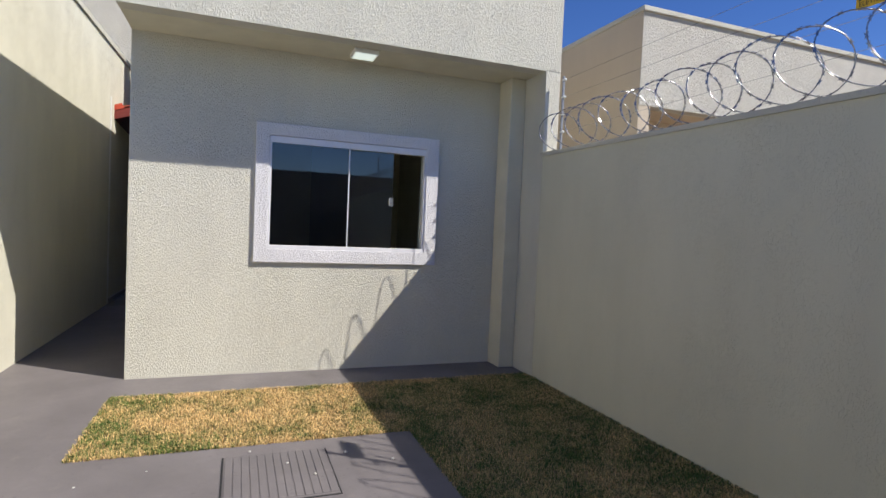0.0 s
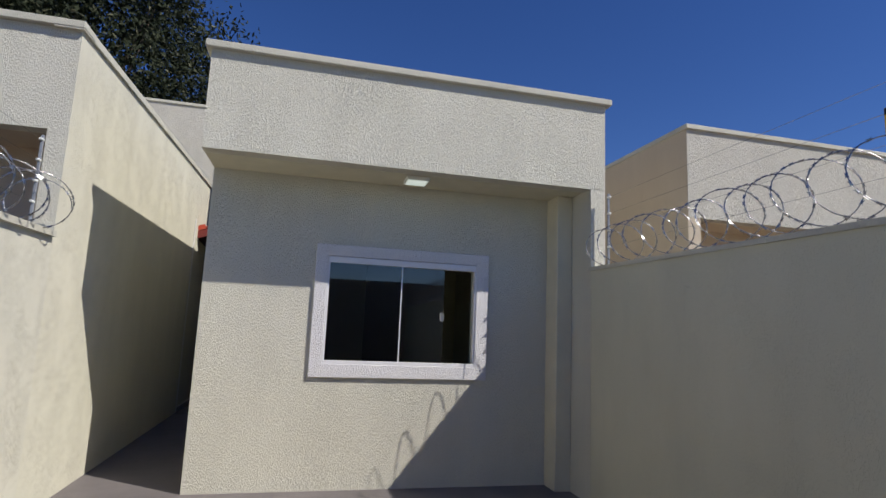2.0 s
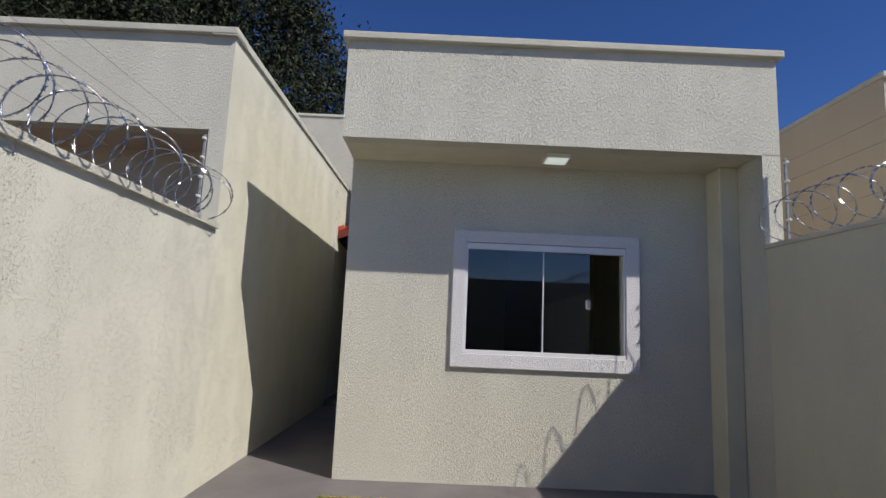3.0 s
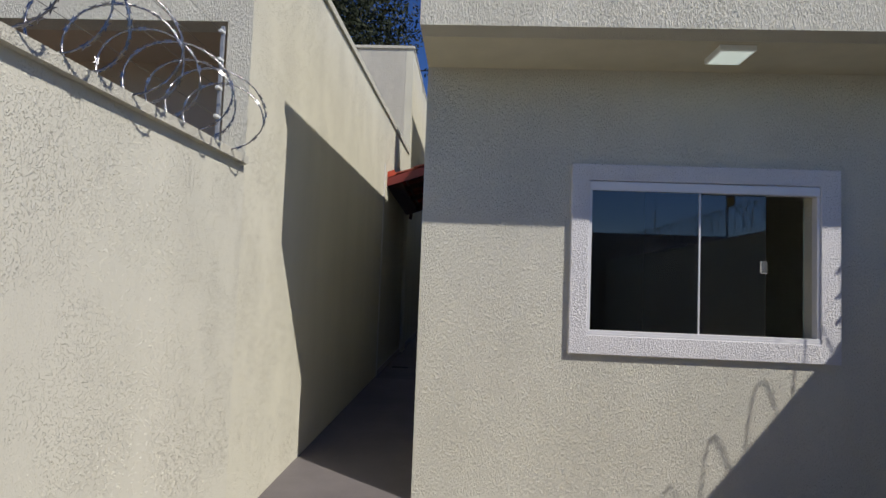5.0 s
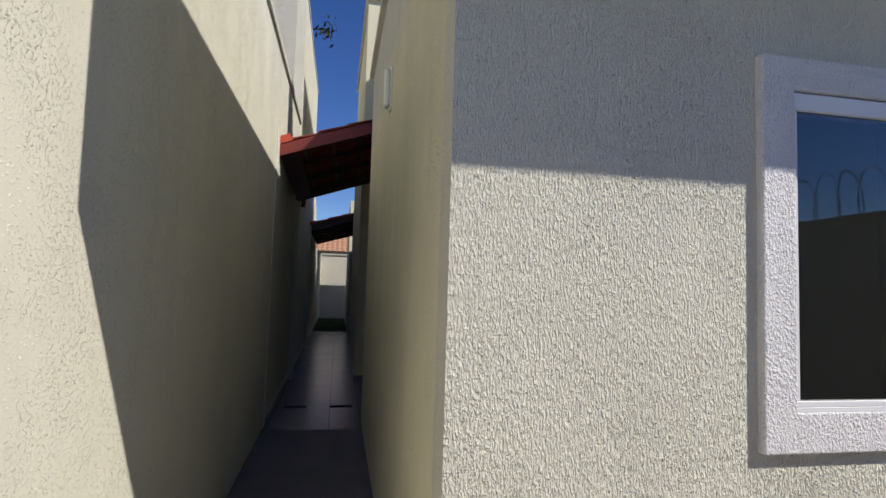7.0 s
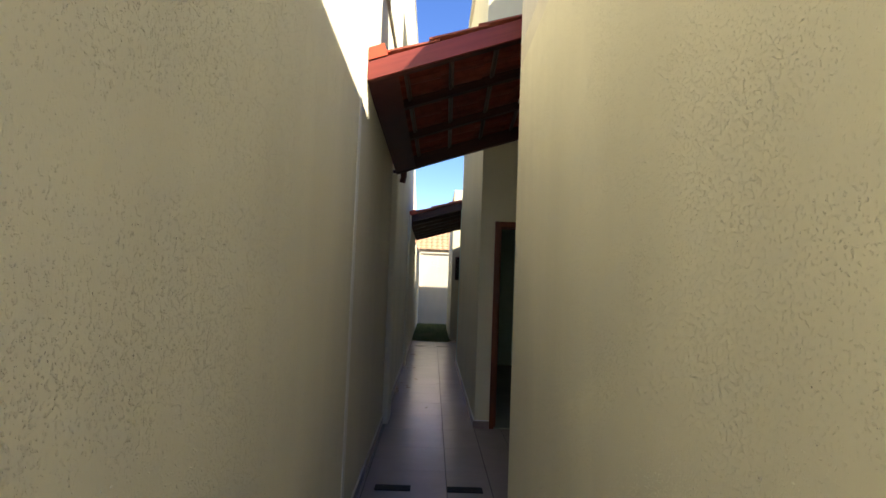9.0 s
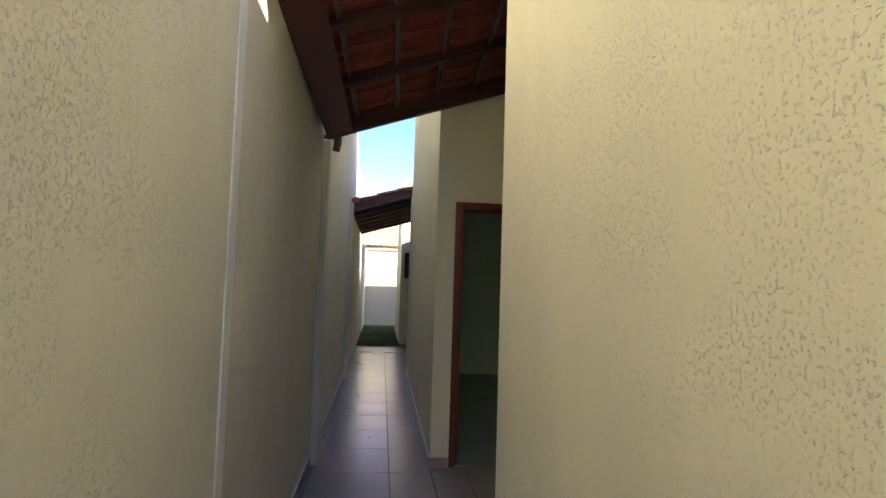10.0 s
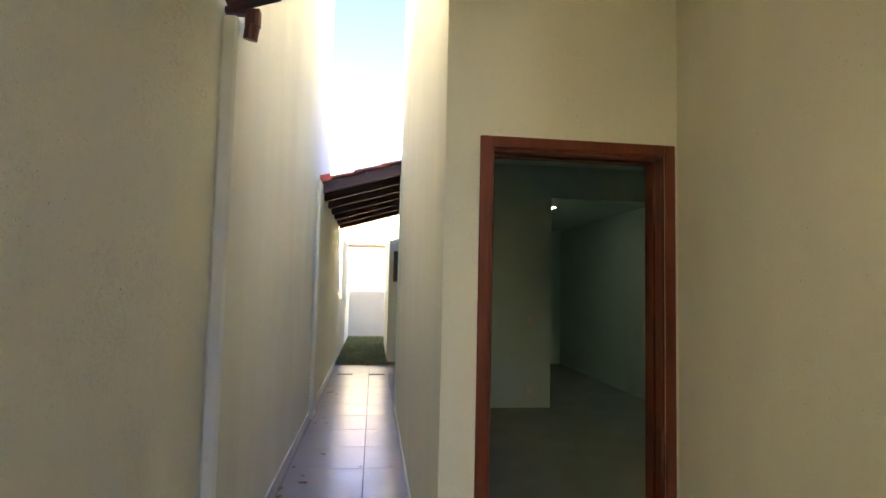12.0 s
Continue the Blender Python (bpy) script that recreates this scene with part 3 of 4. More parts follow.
lettering("CERCA", -0.025, -0.022, 0.034)
lettering("ELETRIFICADA", 0.0, -0.058, 0.030)


# ---- lean-to roofs ----
def roman_tile_mesh():
    """A clay tile with a shallow pan and a raised barrel, 0.40 long, 0.235 wide."""
    prof = []
    for i in range(4):
        u = i / 3
        prof.append((0.10 * u, -0.012 * math.sin(u * math.pi)))
    for i in range(1, 7):
        a = math.pi * i / 6
        prof.append((0.1675 - 0.0675 * math.cos(a), 0.055 * math.sin(a)))
    bm = bmesh.new()
    rows = []
    for x, lift in ((0.0, 0.0), (0.40, -0.006)):
        rows.append([bm.verts.new((x, y, z + lift)) for y, z in prof])
        rows.append([bm.verts.new((x, y, z + lift + 0.012)) for y, z in prof])
    b0, t0, b1, t1 = rows
    for i in range(len(prof) - 1):
        bm.faces.new((b0[i], b0[i + 1], b1[i + 1], b1[i]))
        bm.faces.new((t0[i + 1], t0[i], t1[i], t1[i + 1]))
        bm.faces.new((b0[i + 1], b0[i], t0[i], t0[i + 1]))
        bm.faces.new((b1[i], b1[i + 1], t1[i + 1], t1[i]))
    bm.faces.new((b0[0], b1[0], t1[0], t0[0]))
    bm.faces.new((b1[-1], b0[-1], t0[-1], t1[-1]))
    bmesh.ops.recalc_face_normals(bm, faces=bm.faces)
    me = bpy.data.meshes.new("tile")
    bm.to_mesh(me)
    bm.free()
    me.materials.append(M_CLAY)
    return me


TILE = roman_tile_mesh()


def lean_to(name, m, length, right, rafters, label, front=True):
    ob = thing(name, label, "lean-to roof")
    ob.matrix_basis = m
    left = XL / m.to_3x3().col[0].x + 0.004
    for y in rafters:
        part("rafter", boxes((left, right, y, y + 0.055, 0.0 if not front or y in (rafters[0], rafters[-1]) else 0.062, 0.131), bevel=0.003), M_RAFTER, ob, "dark stained rafter")
    if front:
        part("fascia", boxes((left, right, -0.024, -0.002, -0.01, 0.115), bevel=0.003), M_FASCIA, ob, "red painted fascia board")
    x = left + 0.25
    while x < right - 0.03:
        part("batten", boxes((x, x + 0.022, 0.012, length - 0.01, 0.104, 0.128), (x + 0.03, x + 0.036, 0.012, length - 0.01, 0.112, 0.128), bevel=0.0015), M_BATTEN, ob, "slim dull metal tile batten")
        x += 0.335
    if front:
        part("gutter", boxes((left - 0.012, left + 0.20, 0.002, length, 0.004, 0.02), (left + 0.19, left + 0.20, 0.002, length, 0.02, 0.12), bevel=0.002), M_BROWN, ob, "brown painted sheet metal gutter")
    rng = random.Random(5)
    rows = int(length / 0.226) + 1
    for r in range(rows):
        x = left + 0.12
        while x < right - 0.02:
            t = new("tile", TILE)
            t.parent = ob
            t.matrix_basis = pose(x, -0.03 + r * (length + 0.02) / rows, 0.142 + rng.uniform(-0.004, 0.004), rng.uniform(-1, 1), 2.2 + rng.uniform(-0.6, 0.6), rng.uniform(-1, 1))
            x += 0.335
    part("flashing", boxes((left - 0.018, left + 0.19, -0.03, length, 0.135, 0.142), (left - 0.018, left - 0.010, -0.03, length, 0.142, 0.25), (left - 0.018, left + 0.17, -0.034, -0.028, 0.118, 0.20)), M_REDMETAL, ob, "red painted metal flashing")
    return ob


lean_to("lean_to_roof", pose(0, 4.53, 3.09, -4.6, -18.5, 0), 2.25, 1.11, (0.02, 0.74, 1.46, 2.18), "red clay tile lean-to roof on dark rafters")
lean_to("lean_to_roof", pose(0, 11.02, 2.83, -0.9, -16.2, 0), 3.72, 1.62, (0.02, 0.6, 1.2, 1.8, 2.4, 3.0, 3.64), "red clay tile lean-to roof over the service passage", False)
pipe = thing("gutter_outlet", "short brown drooping gutter outlet on the wall", "gutter outlet", (-0.84, 6.86, 2.60))
bm = bmesh.new()
tube(bm, (0, 0, 0.05), (0, 0.0, -0.01), 0.034, 14)
tube(bm, (0, 0, 0.0), (-0.012, 0.012, -0.065), 0.031, 14)
part("spout", bm, M_BROWN, pipe)
part("bracket", boxes((-0.115, 0.03, -0.02, 0.02, 0.035, 0.065), bevel=0.004), M_BROWN, pipe)


# ---- houses next door ----
nb = thing("neighbour_house", "cream plastered neighbour house with recessed front", "house", (-3.5, 3, 0))


def off(parent, bm):
    bmesh.ops.translate(bm, verts=bm.verts, vec=-Vector(parent.location))
    return bm


part("beam", off(nb, boxes((-7.0, XL - 0.001, -0.565, -0.42, 2.83, 3.65))), M_FACADE, nb)
part("coping", off(nb, boxes((-7.05, XL + 0.03, -0.615, -0.38, 3.651, 3.71), bevel=0.005)), M_CAP, nb)
for row in ((-1.10, XL - 0.001, -0.565, -0.562, 0, 2.83), (-7.0, -6.85, -0.565, 0.1, 0, 2.83)):
    part("wing_wall", off(nb, boxes(row)), M_FACADE, nb)
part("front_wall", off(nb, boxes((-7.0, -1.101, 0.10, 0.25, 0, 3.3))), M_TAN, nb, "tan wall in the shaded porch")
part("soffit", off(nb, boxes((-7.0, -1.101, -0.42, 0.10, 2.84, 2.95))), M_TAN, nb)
part("roof", off(nb, boxes((-7.0, -1.101, 0.10, 7.2, 3.05, 3.2))), M_SOFFIT, nb)
part("tower_wall", off(nb, boxes((-7.0, -1.101, 7.2, 7.35, 3.2, 6.02), (-7.0, -1.101, 11.85, 12.0, 0, 6.02), (-7.0, -6.85, 7.35, 11.85, 0, 6.02))), M_PALE, nb)
part("tower_coping", off(nb, boxes((-7.05, XL + 0.02, 7.17, 7.39, 6.021, 6.08), (-1.14, XL + 0.015, 7.39, 12.01, 6.021, 6.08), bevel=0.005)), M_CAP, nb)

rn = thing("neighbour_house", "pale plastered neighbour house with tan side wall", "house", (7, 3, 0))
# unseen length past y 7 added to keep sun out of the rear opening
part("side_wall", off(rn, boxes((4.574, 4.72, -0.472, 16.0, 0, 3.60))), M_TAN, rn, "smooth tan side wall, lengthened out of view as a sun screen")
part("beam", off(rn, boxes((4.577, 9.5, -0.476, -0.473, 2.67, 3.60), (4.72, 9.5, -0.473, -0.33, 2.67, 3.60))), M_PALE, rn)
part("coping", off(rn, boxes((4.555, 9.55, -0.505, -0.30, 3.60, 3.65), (4.555, 4.75, -0.30, 16.05, 3.60, 3.65), bevel=0.005)), M_CAP, rn)
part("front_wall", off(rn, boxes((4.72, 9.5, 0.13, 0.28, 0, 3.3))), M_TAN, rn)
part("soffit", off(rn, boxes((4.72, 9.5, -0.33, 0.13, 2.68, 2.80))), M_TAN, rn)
part("roof", off(rn, boxes((4.72, 9.5, 0.28, 7.0, 3.0, 3.15))), M_SOFFIT, rn)

# house beyond the back wall, with a corrugated clay roof
bh = thing("back_house", "house behind the back wall with orange clay roof", "house", (0, 22.5, 0))
part("wall", off(bh, boxes((-5, 5, 21.0, 26.0, 0, 2.75))), M_PALE, bh)
bm = bmesh.new()
cols, rws = 240, 9
grid = []
for j in range(rws + 1):
    for step in (0, 1):
        y = 20.75 + (j + step * 0.96) * 0.36
        z = 2.62 + (y - 20.75) * 0.42 + (0.02 if step == 0 else 0.0)
        grid.append([bm.verts.new((-5.2 + 10.4 * i / cols, y, z + 0.03 * abs(math.sin(i * math.pi / 4.6)))) for i in range(cols + 1)])
for a, b in zip(grid, grid[1:]):
    for i in range(cols):
        bm.faces.new((a[i], a[i + 1], b[i + 1], b[i]))
part("roof", off(bh, bm), M_CLAY_OLD, bh, "weathered orange clay tile roof")


# utility pole in the street, mirrored in the window
pole = thing("utility_pole", "tall grey concrete utility pole in the street", "utility pole", (11.2, -11.4, -0.06))
bm = bmesh.new()
bmesh.ops.create_cone(bm, cap_ends=True, segments=16, radius1=0.16, radius2=0.10, depth=8.0, matrix=pose(0, 0, 4.0))
part("shaft", bm, M_PALE, pole)
part("crossarm", boxes((-0.9, 0.9, -0.05, 0.05, 7.2, 7.32), bevel=0.01), M_BARK, pole)
for u in (-0.75, -0.35, 0.35, 0.75):
    bm = bmesh.new()
    tube(bm, (u, 0, 7.32), (u, 0, 7.48), 0.04, 10)
    part("insulator", bm, M_PLASTIC, pole)


# ---- trees ----
def tree(place, seed, height, spread):
    rng = random.Random(seed)
    ob = thing("tree", "tall dense green tree behind the houses, coloured dark as if backlit", "tree", place, "trees behind the houses")
    bm = bmesh.new()
    bmesh.ops.create_cone(bm, cap_ends=True, segments=14, radius1=0.38, radius2=0.16, depth=height * 0.62, matrix=pose(0, 0, height * 0.31))
    part("trunk", bm, M_BARK, ob)
    clumps = []
    for k in range(150):
        a, h = rng.uniform(0, math.tau), rng.random()
        prof = math.sin(math.pi * (0.12 + 0.83 * h)) ** 0.6
        r = spread * prof * math.sqrt(rng.uniform(0.15, 1.0)) * rng.uniform(0.8, 1.12)
        clumps.append(Vector((r * math.cos(a), r * math.sin(a), height * (0.36 + 0.64 * h))))
    for c in clumps[:11]:
        bm = bmesh.new()
        s = Vector((0, 0, height * rng.uniform(0.3, 0.58)))
        d = c * 0.9 - s
        bmesh.ops.create_cone(bm, cap_ends=True, segments=8, radius1=0.11, radius2=0.025, depth=d.length, matrix=Matrix.Translation(s + d / 2) @ d.to_track_quat("Z", "Y").to_matrix().to_4x4())
        part("limb", bm, M_BARK, ob)
    vs, fs = [], []
    for c in clumps:
        size = rng.uniform(0.55, 1.05) * spread / 5
        for k in range(340):
            q = Vector([max(-1.5, min(1.5, rng.gauss(0, 1))) for _ in range(3)]) * size
            q = c + q
            n = Vector((rng.uniform(-1, 1), rng.uniform(-1, 1), rng.uniform(-0.2, 1))).normalized()
            u = n.orthogonal().normalized()
            u = Matrix.Rotation(rng.uniform(0, math.tau), 3, n) @ u
            w = n.cross(u)
            L, W = rng.uniform(0.08, 0.15), rng.uniform(0.035, 0.06)
            i = len(vs)
            vs += [q - u * L, q + w * W, q + u * L + n * 0.03, q - w * W]
            fs.append((i, i + 1, i + 2, i + 3))
    me = bpy.data.meshes.new("crown")
    me.from_pydata([tuple(v) for v in vs], [], fs)
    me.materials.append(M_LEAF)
    cr = new("crown", me)
    cr.parent = ob
    return ob


near_tree = tree((-7.75, 18.5, -0.06), 11, 16.5, 4.9)
tree((-13.0, 17.5, -0.06), 23, 17.0, 5.2)
tree((-19.5, 19.0, -0.06), 37, 16.0, 5.5)


def overhang(parent, tip, start, seed):
    """A thin limb that reaches out of the crown, with a few leaves at its end."""
    rng = random.Random(seed)
    a, b = Vector(start) - parent.location, Vector(tip) - parent.location
    d = b - a
    bm = bmesh.new()
    bmesh.ops.create_cone(bm, cap_ends=True, segments=8, radius1=0.07, radius2=0.012, depth=d.length, matrix=Matrix.Translation((a + b) / 2) @ d.to_track_quat("Z", "Y").to_matrix().to_4x4())
    limb = part("limb", bm, M_BARK, parent)
    vs, fs = [], []
    for k in range(36):
        q = a + d * rng.uniform(0.985, 1.005) + Vector([rng.gauss(0, 0.11) for _ in range(3)])
        n = Vector((rng.uniform(-1, 1), rng.uniform(-1, 1), rng.uniform(-0.2, 1))).normalized()
        u = Matrix.Rotation(rng.uniform(0, math.tau), 3, n) @ n.orthogonal().normalized()
        w = n.cross(u)
        i = len(vs)
        vs += [q - u * 0.07, q + w * 0.028, q + u * 0.07 + n * 0.015, q - w * 0.028]
        fs.append((i, i + 1, i + 2, i + 3))
    me = bpy.data.meshes.new("sprig")
    me.from_pydata([tuple(v) for v in vs], [], fs)
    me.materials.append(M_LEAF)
    sp = tagged(new("sprig", me), kind="stuff")
    sp.parent = limb


overhang(near_tree, (-0.68, 9.1, 6.32), (-5.2, 15.0, 8.6), 3)


# ---- lawns ----
def lawn(name, areas, per_m2, tall, material, seed, label):
    rng = np.random.default_rng(seed)
    ob = thing(name, label, "lawn", (0, 0, 0), kind="structure")
    bm = bmesh.new()
    for a in areas:
        add_box(bm, a[0], a[1], a[2], a[3], -0.058 if name == "lawn_edge" else -0.06, -0.009 if name == "lawn_edge" else -0.004)
    part("soil", bm, M_SOIL, ob, "dry brown soil under the grass")
    vs, fs = [], []
    for x0, x1, y0, y1 in areas:
        n = int((x1 - x0) * (y1 - y0) * per_m2)
        px, py = rng.uniform(x0 - 0.012, x1 + 0.012, n), rng.uniform(y0 - 0.012, y1 + 0.012, n)
        az, lean, h, w = rng.uniform(0, math.tau, n), rng.uniform(0.3, 1.7, n), rng.uniform(0.5, 1.0, n) * tall, rng.uniform(0.0012, 0.0026, n)
        for i in range(n):
            ca, sa = math.cos(az[i]), math.sin(az[i])
            r = h[i] * lean[i]
            x, y = px[i], py[i]
            wx, wy = -sa * w[i], ca * w[i]
            k = len(vs)
            vs += [(x - wx, y - wy, -0.006), (x + wx, y + wy, -0.006), (x + ca * r * 0.4 + wx, y + sa * r * 0.4 + wy, h[i] * 0.6), (x + ca * r * 0.4 - wx, y + sa * r * 0.4 - wy, h[i] * 0.6), (x + ca * r, y + sa * r, h[i] * (1.1 - 0.3 * lean[i]))]
            fs += [(k, k + 1, k + 2, k + 3), (k + 3, k + 2, k + 4)]
    me = bpy.data.meshes.new("grass_blades")
    me.from_pydata(vs, [], fs)
    me.materials.append(material)
    g = tagged(new("grass_blades", me), kind="stuff")
    g.parent = ob


lawn("lawn_front", [(0.0, 1.93, -1.62, -0.5), (1.93, XR, -3.6, -0.5)], 18000, 0.021, M_GRASS, 4, "short dry yellow and green front lawn")
lawn("lawn_edge", [(0.0, 0.22, -1.62, -0.5), (0.22, 0.75, -1.62, -1.36), (0.22, 0.42, -0.72, -0.5), (1.55, 1.93, -1.62, -1.42), (1.93, XR, -3.6, -0.62)], 6500, 0.027, M_GRASS_GREEN, 9, "greener watered edges of the front lawn")
lawn("lawn_yard", [(1.93, XR, -9.0, -3.6)], 1500, 0.034, M_GRASS, 5, "short dry lawn along the yard wall")
lawn("lawn_back", [(XL, 3.0, 18.45, 20.0), (XL, 0.0, 14.72, 18.45)], 2500, 0.09, M_GRASS_BACK, 6, "green unmown grass strip in the back yard")

# rear window of the service room
rw = thing("window_2", "small dark window in the rear wall", "window", (0.30, 15.2, 1.85), kind="structure")
part("window_frame", boxes((-0.22, 0.22, -0.03, -0.001, -0.30, 0.30), bevel=0.004), M_BROWN, rw)
part("pane", boxes((-0.19, 0.19, -0.036, -0.031, -0.27, 0.27)), M_GLASS, rw)

# ---- litter ----
M_DRY = painted("dry_leaf_brown", (0.16, 0.09, 0.045), 0.8, 0.2, 40, 0.001)
M_STONE = painted("pale_grit", (0.62, 0.60, 0.56), 0.8, 0.1, 60, 0.001)


def dry_leaf(x, y, size, turn):
    bm = bmesh.new()
    left, mid, right = [], [], []
    for i in range(6):
        u = i / 5
        w = 0.34 * math.sin(math.pi * (0.06 + 0.9 * u)) * size
        z = 0.004 + 0.10 * size * (u - 0.5) ** 2
        left.append(bm.verts.new(((u - 0.5) * size, -w, z + 0.12 * size)))
        mid.append(bm.verts.new(((u - 0.5) * size, 0, z)))
        right.append(bm.verts.new(((u - 0.5) * size, w, z + 0.09 * size)))
    for i in range(5):
        bm.faces.new((left[i], left[i + 1], mid[i + 1], mid[i]))
        bm.faces.new((mid[i], mid[i + 1], right[i + 1], right[i]))
    ob = part("dry_leaf", bm, M_DRY)
    ob.matrix_basis = pose(x, y, 0.0, 0, 0, turn)
    tagged(ob, "curled dry brown leaf fallen on the tiles", "leaf", "fallen leaves")


rng = random.Random(21)
for i in range(16):
    y = rng.uniform(8.3, 13.2)
    dry_leaf(XL + 0.04 + abs(rng.gauss(0, 0.07)), y, rng.uniform(0.035, 0.07), rng.uniform(0, 360))
for x, y in ((-0.35, 9.1), (-0.5, 7.6)):
    dry_leaf(x, y, 0.03, 40)
for x, y in ((1.12, -1.95), (0.93, -1.72), (1.46, -1.86), (0.42, -1.85), (1.25, -2.12), (0.12, -1.95), (1.70, -2.02), (0.55, -2.3)):
    bm = bmesh.new()
    bmesh.ops.create_icosphere(bm, subdivisions=1, radius=rng.uniform(0.005, 0.010))
    for v in bm.verts:
        v.co = Vector((v.co.x * 1.2, v.co.y, v.co.z * 0.7)) * rng.uniform(0.85, 1.15)
    ob = part("pebble", bm, M_STONE)
    ob.location = (x, y, 0.014 if 0.79 < x < 1.35 and -2.34 < y < -1.78 else 0.004)
    tagged(ob, "tiny pale pebble lying on the concrete", "pebble", "pebbles on the paving")

# ---- baseboards ----
for nm, row in (("baseboard_a", (XL, XL + 0.012, 7.2, 10.7, 0, 0.075)), ("baseboard_b", (XL, XL + 0.012, 11.0, 14.7, 0, 0.075)), ("baseboard_c", (-0.012, 0.0, YD, 10.95, 0, 0.075)), ("baseboard_d", (XL, XL + 0.012, 4.33, 6.82, 0, 0.075)),
                ("baseboard_e", (0.0, 0.148, YD - 0.012, YD, 0, 0.075)), ("baseboard_f", (1.048, 1.06, 4.32, YD - 0.016, 0, 0.075))):
    board = structure(nm, boxes(row, bevel=0.002), M_BASEBOARD, "brownish tile baseboard with a pale mortar edge", "baseboard")
    x0, x1, y0, y1 = row[:4]
    part("mortar_edge", boxes((x0 - 0.001, x1 + 0.001, y0, y1, 0.0755, 0.087), bevel=0.003), M_MORTAR, board, "pale mortar bead")

# ---- floor tiles ----
floor = thing("floor", "satin grey-lilac ceramic floor tiles in the passage", "floor", (0, 0, 0), kind="structure")


def tile_mesh(w, d):
    bm = boxes((0, w, 0, d, -0.0075, 0.0), bevel=0.0015)
    me = bpy.data.meshes.new("floor_tile")
    bm.to_mesh(me)
    bm.free()
    me.materials.append(M_FTILE)
    return me


TILES = {}


def lay(x0, x1, y0, y1):
    key = (round(x1 - x0, 4), round(y1 - y0, 4))
    if key not in TILES:
        TILES[key] = tile_mesh(*key)
    t = new("floor_tile", TILES[key])
    t.location = (x0, y0, 0)
    t.parent = floor


J = 0.005
ys = [4.105] + [round(4.27 + 0.6 * i, 3) for i in range(18)] + [14.70]
for a, b in zip(ys, ys[1:]):
    for x0, x1 in ((XL, -0.925), (-0.925, -0.325), (-0.325, 0.0)):
        lay(x0 + J / 2, x1 - J / 2, a + 0.0008, b - 0.0008)
    if a > 10.9:
        for x0, x1 in ((0.0, 0.275), (0.275, 0.875), (0.875, 1.475)):
            lay(x0 + J / 2, x1 - J / 2, a + 0.0008, b - 0.0008)
yr = [4.33, 4.87, 5.47, 6.07, 6.67, YD - 0.002]
for a, b in zip(yr, yr[1:]):
    for x0, x1 in ((0.0, 0.275), (0.275, 0.875), (0.875, 1.058)):
        lay(x0 + J / 2, x1 - J / 2, a + 0.0008, b - 0.0008)


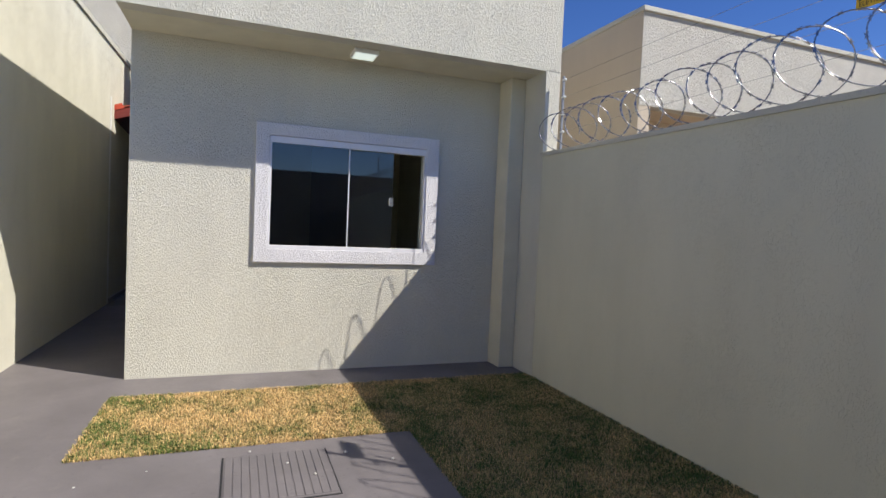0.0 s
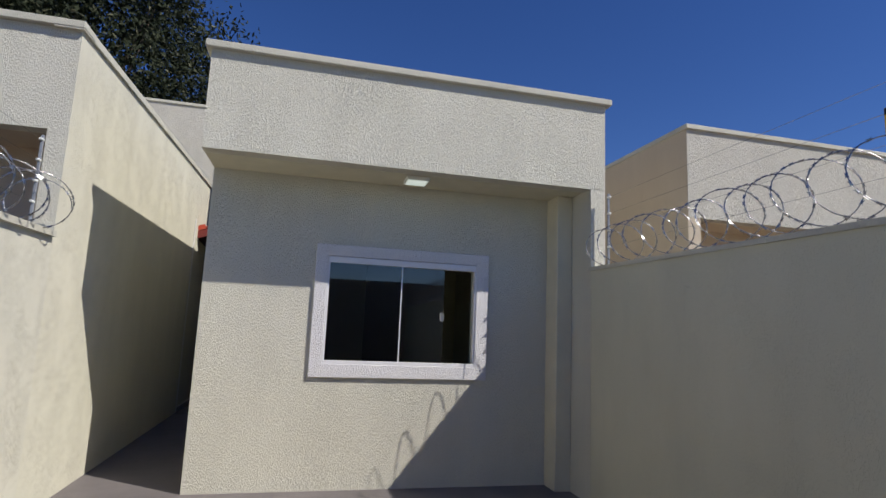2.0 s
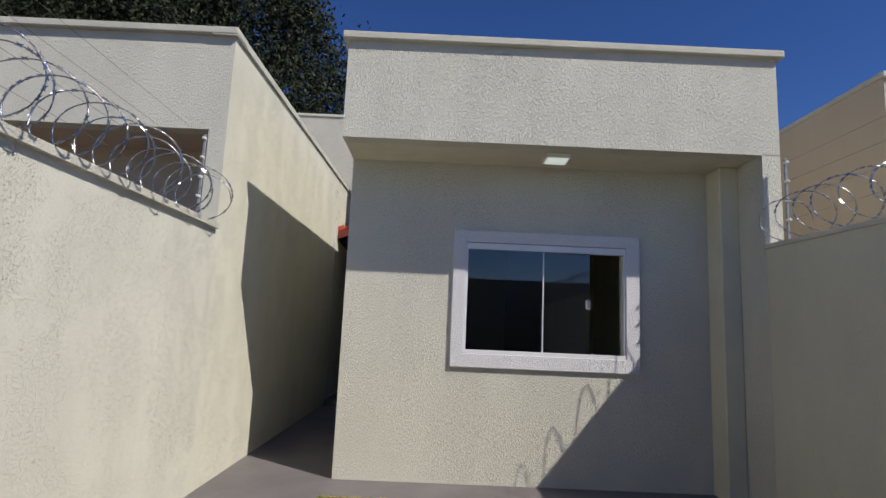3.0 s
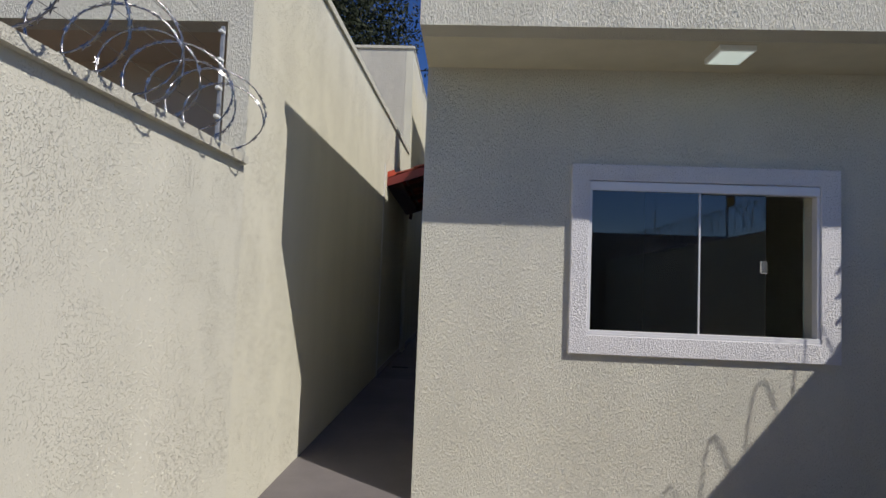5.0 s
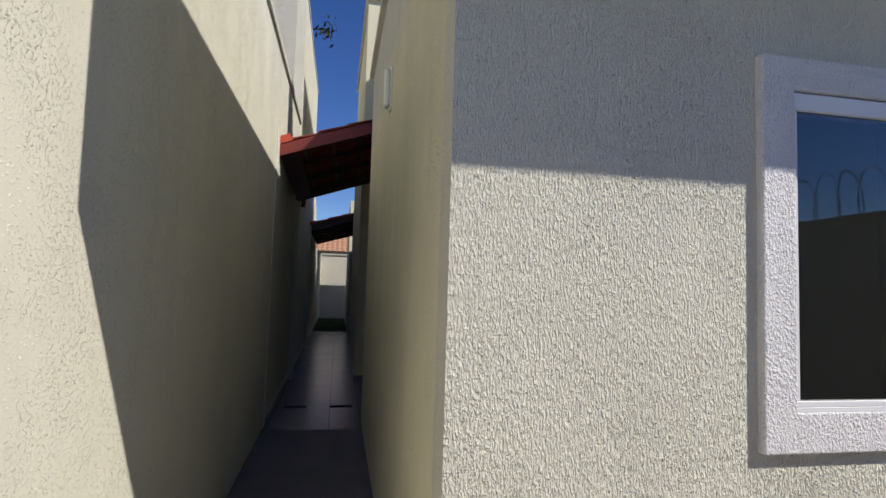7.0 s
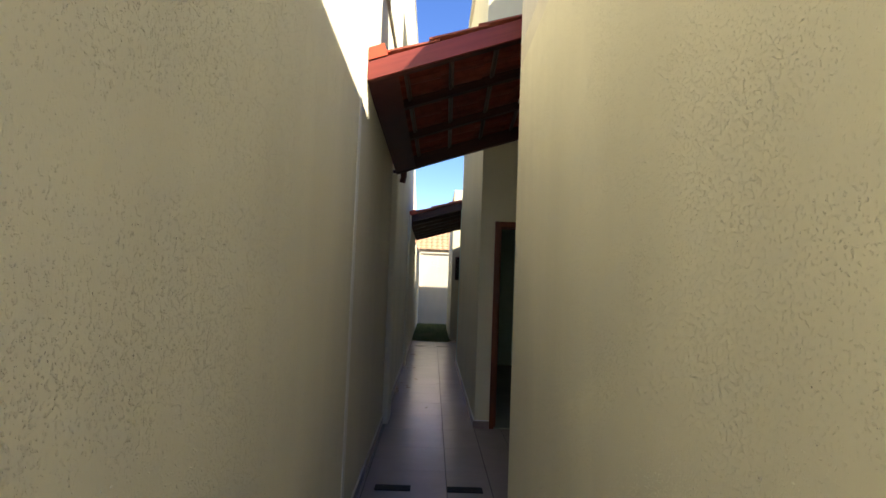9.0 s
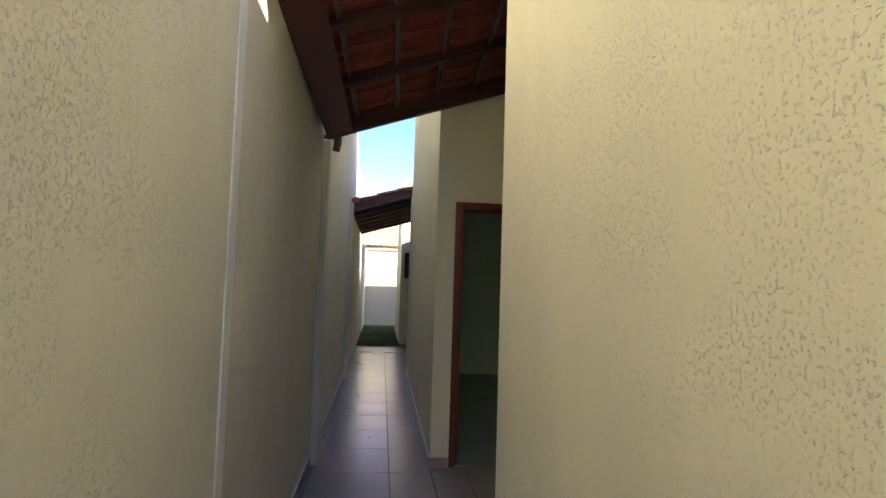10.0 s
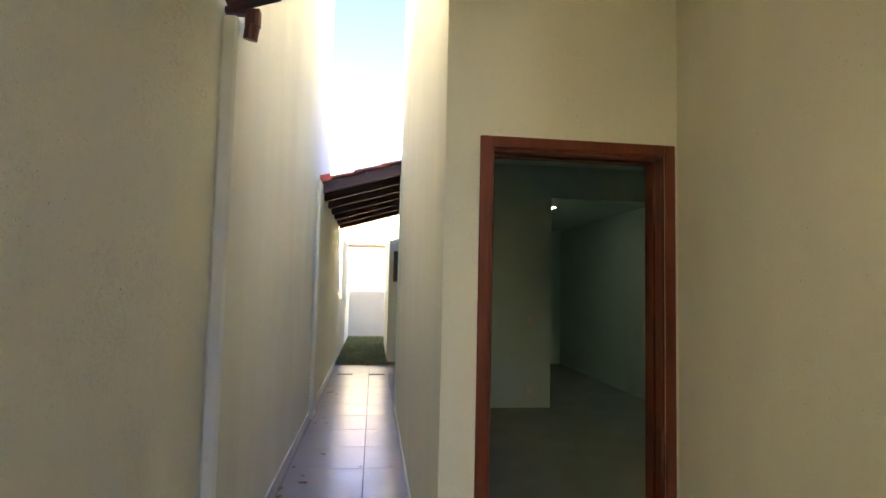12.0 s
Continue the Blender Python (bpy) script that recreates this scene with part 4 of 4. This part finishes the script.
# ---- raised grains of the textured plaster ----
def plaster_grain(wall, plane, out, u0, u1, z0, z1, per_m2, material, seed, size=(0.0022, 0.0072), width=(0.0016, 0.0036), height=(0.0018, 0.0042), lean=0.5, vary=0.7, even=0.55, patchy=0.75, hole=None):
    """Small uneven raised strokes on an upright wall (plane "x" or "y" and where it lies), thrown on in dense and sparse patches."""
    axis, at = (0 if plane[0] == "x" else 1), plane[1]
    rng = np.random.default_rng(seed)
    n = int((u1 - u0) * (z1 - z0) * per_m2)
    y, z, pick = rng.uniform(u0, u1, n), rng.uniform(z0, z1, n), rng.random(n)
    dense = np.array([noise.noise((b * 1.1, c * 0.8, seed)) * 0.9 + noise.noise((b * 5, c * 2.6, seed + 9.5)) * 0.6 for b, c in zip(y, z)])
    keep = pick < np.clip(even + patchy * dense, 0.05, 1.0)
    if hole:
        keep &= ~((y > hole[0]) & (y < hole[1]) & (z > hole[2]) & (z < hole[3]))
    y, z, dense = y[keep], z[keep], dense[keep]
    n = len(y)
    swell = 0.85 + 0.5 * np.clip(dense, -0.4, 0.6)
    a, b, h = [rng.uniform(*span, n) * swell for span in (size, width, height)]
    turn = rng.normal(lean, vary, n)
    co = np.zeros((n, 7, 3))
    for k in range(6):
        ang = math.tau * k / 6
        r = rng.uniform(0.75, 1.2, n)
        p, q = a * math.cos(ang) * r, b * math.sin(ang) * r
        co[:, k, axis] = at - out * 0.0006
        co[:, k, 1 - axis] = y + p * np.cos(turn) - q * np.sin(turn)
        co[:, k, 2] = z + p * np.sin(turn) + q * np.cos(turn)
    co[:, 6, axis] = at + out * h
    co[:, 6, 1 - axis] = y + a * rng.uniform(-0.35, 0.35, n)
    co[:, 6, 2] = z - np.maximum(np.abs(a * np.sin(turn)), np.abs(b * np.cos(turn))) * rng.uniform(0.3, 1.05, n)
    ring_of = [(k, (k + 1) % 6, 6) if (out < 0) == (axis == 0) else ((k + 1) % 6, k, 6) for k in range(6)]
    faces = (np.arange(n)[:, None, None] * 7 + np.array(ring_of)[None]).reshape(-1, 3)
    me = bpy.data.meshes.new("plaster_grain")
    me.from_pydata(co.reshape(-1, 3).tolist(), [], faces.tolist())
    me.materials.append(material)
    g = tagged(new("plaster_grain", me), kind="stuff")
    g.parent = wall


by_name = bpy.data.objects
plaster_grain(by_name["wall_passage"], ("x", 0.0), -1, 0.16, 4.30, 0.05, 2.80, 4200, M_SIDE, 2, height=(0.0011, 0.0023))
plaster_grain(by_name["wall_left_high"], ("x", XL), 1, -0.55, 6.80, 0.05, 3.55, 3400, M_HIGH, 5, height=(0.0011, 0.0023))
plaster_grain(by_name["wall_left_low"], ("x", XL), 1, -4.6, -0.57, 0.02, 1.97, 4600, M_LEFT, 7, height=(0.0012, 0.0026))
plaster_grain(by_name["wall_right"], ("x", XR), -1, -3.9, -0.62, 0.02, 1.95, 2600, M_YARD, 8, height=(0.001, 0.0024), lean=1.5, vary=0.4)
plaster_grain(by_name["wall_front"], ("y", 0.0), -1, 0.005, 3.24, 0.01, 2.80, 15000, M_FACADE, 12, (0.003, 0.0078), (0.0018, 0.0032), (0.0016, 0.0032), 1.5, 0.45, 0.9, 0.35, (0.95, 2.63, 0.97, 2.195))
plaster_grain(by_name["wall_parapet_front"], ("y", -0.615), -1, 0.005, 3.555, 2.81, TOP, 8000, M_FACADE, 13, (0.004, 0.010), (0.0025, 0.0045), (0.002, 0.004), 1.5, 0.45, 0.85, 0.35)
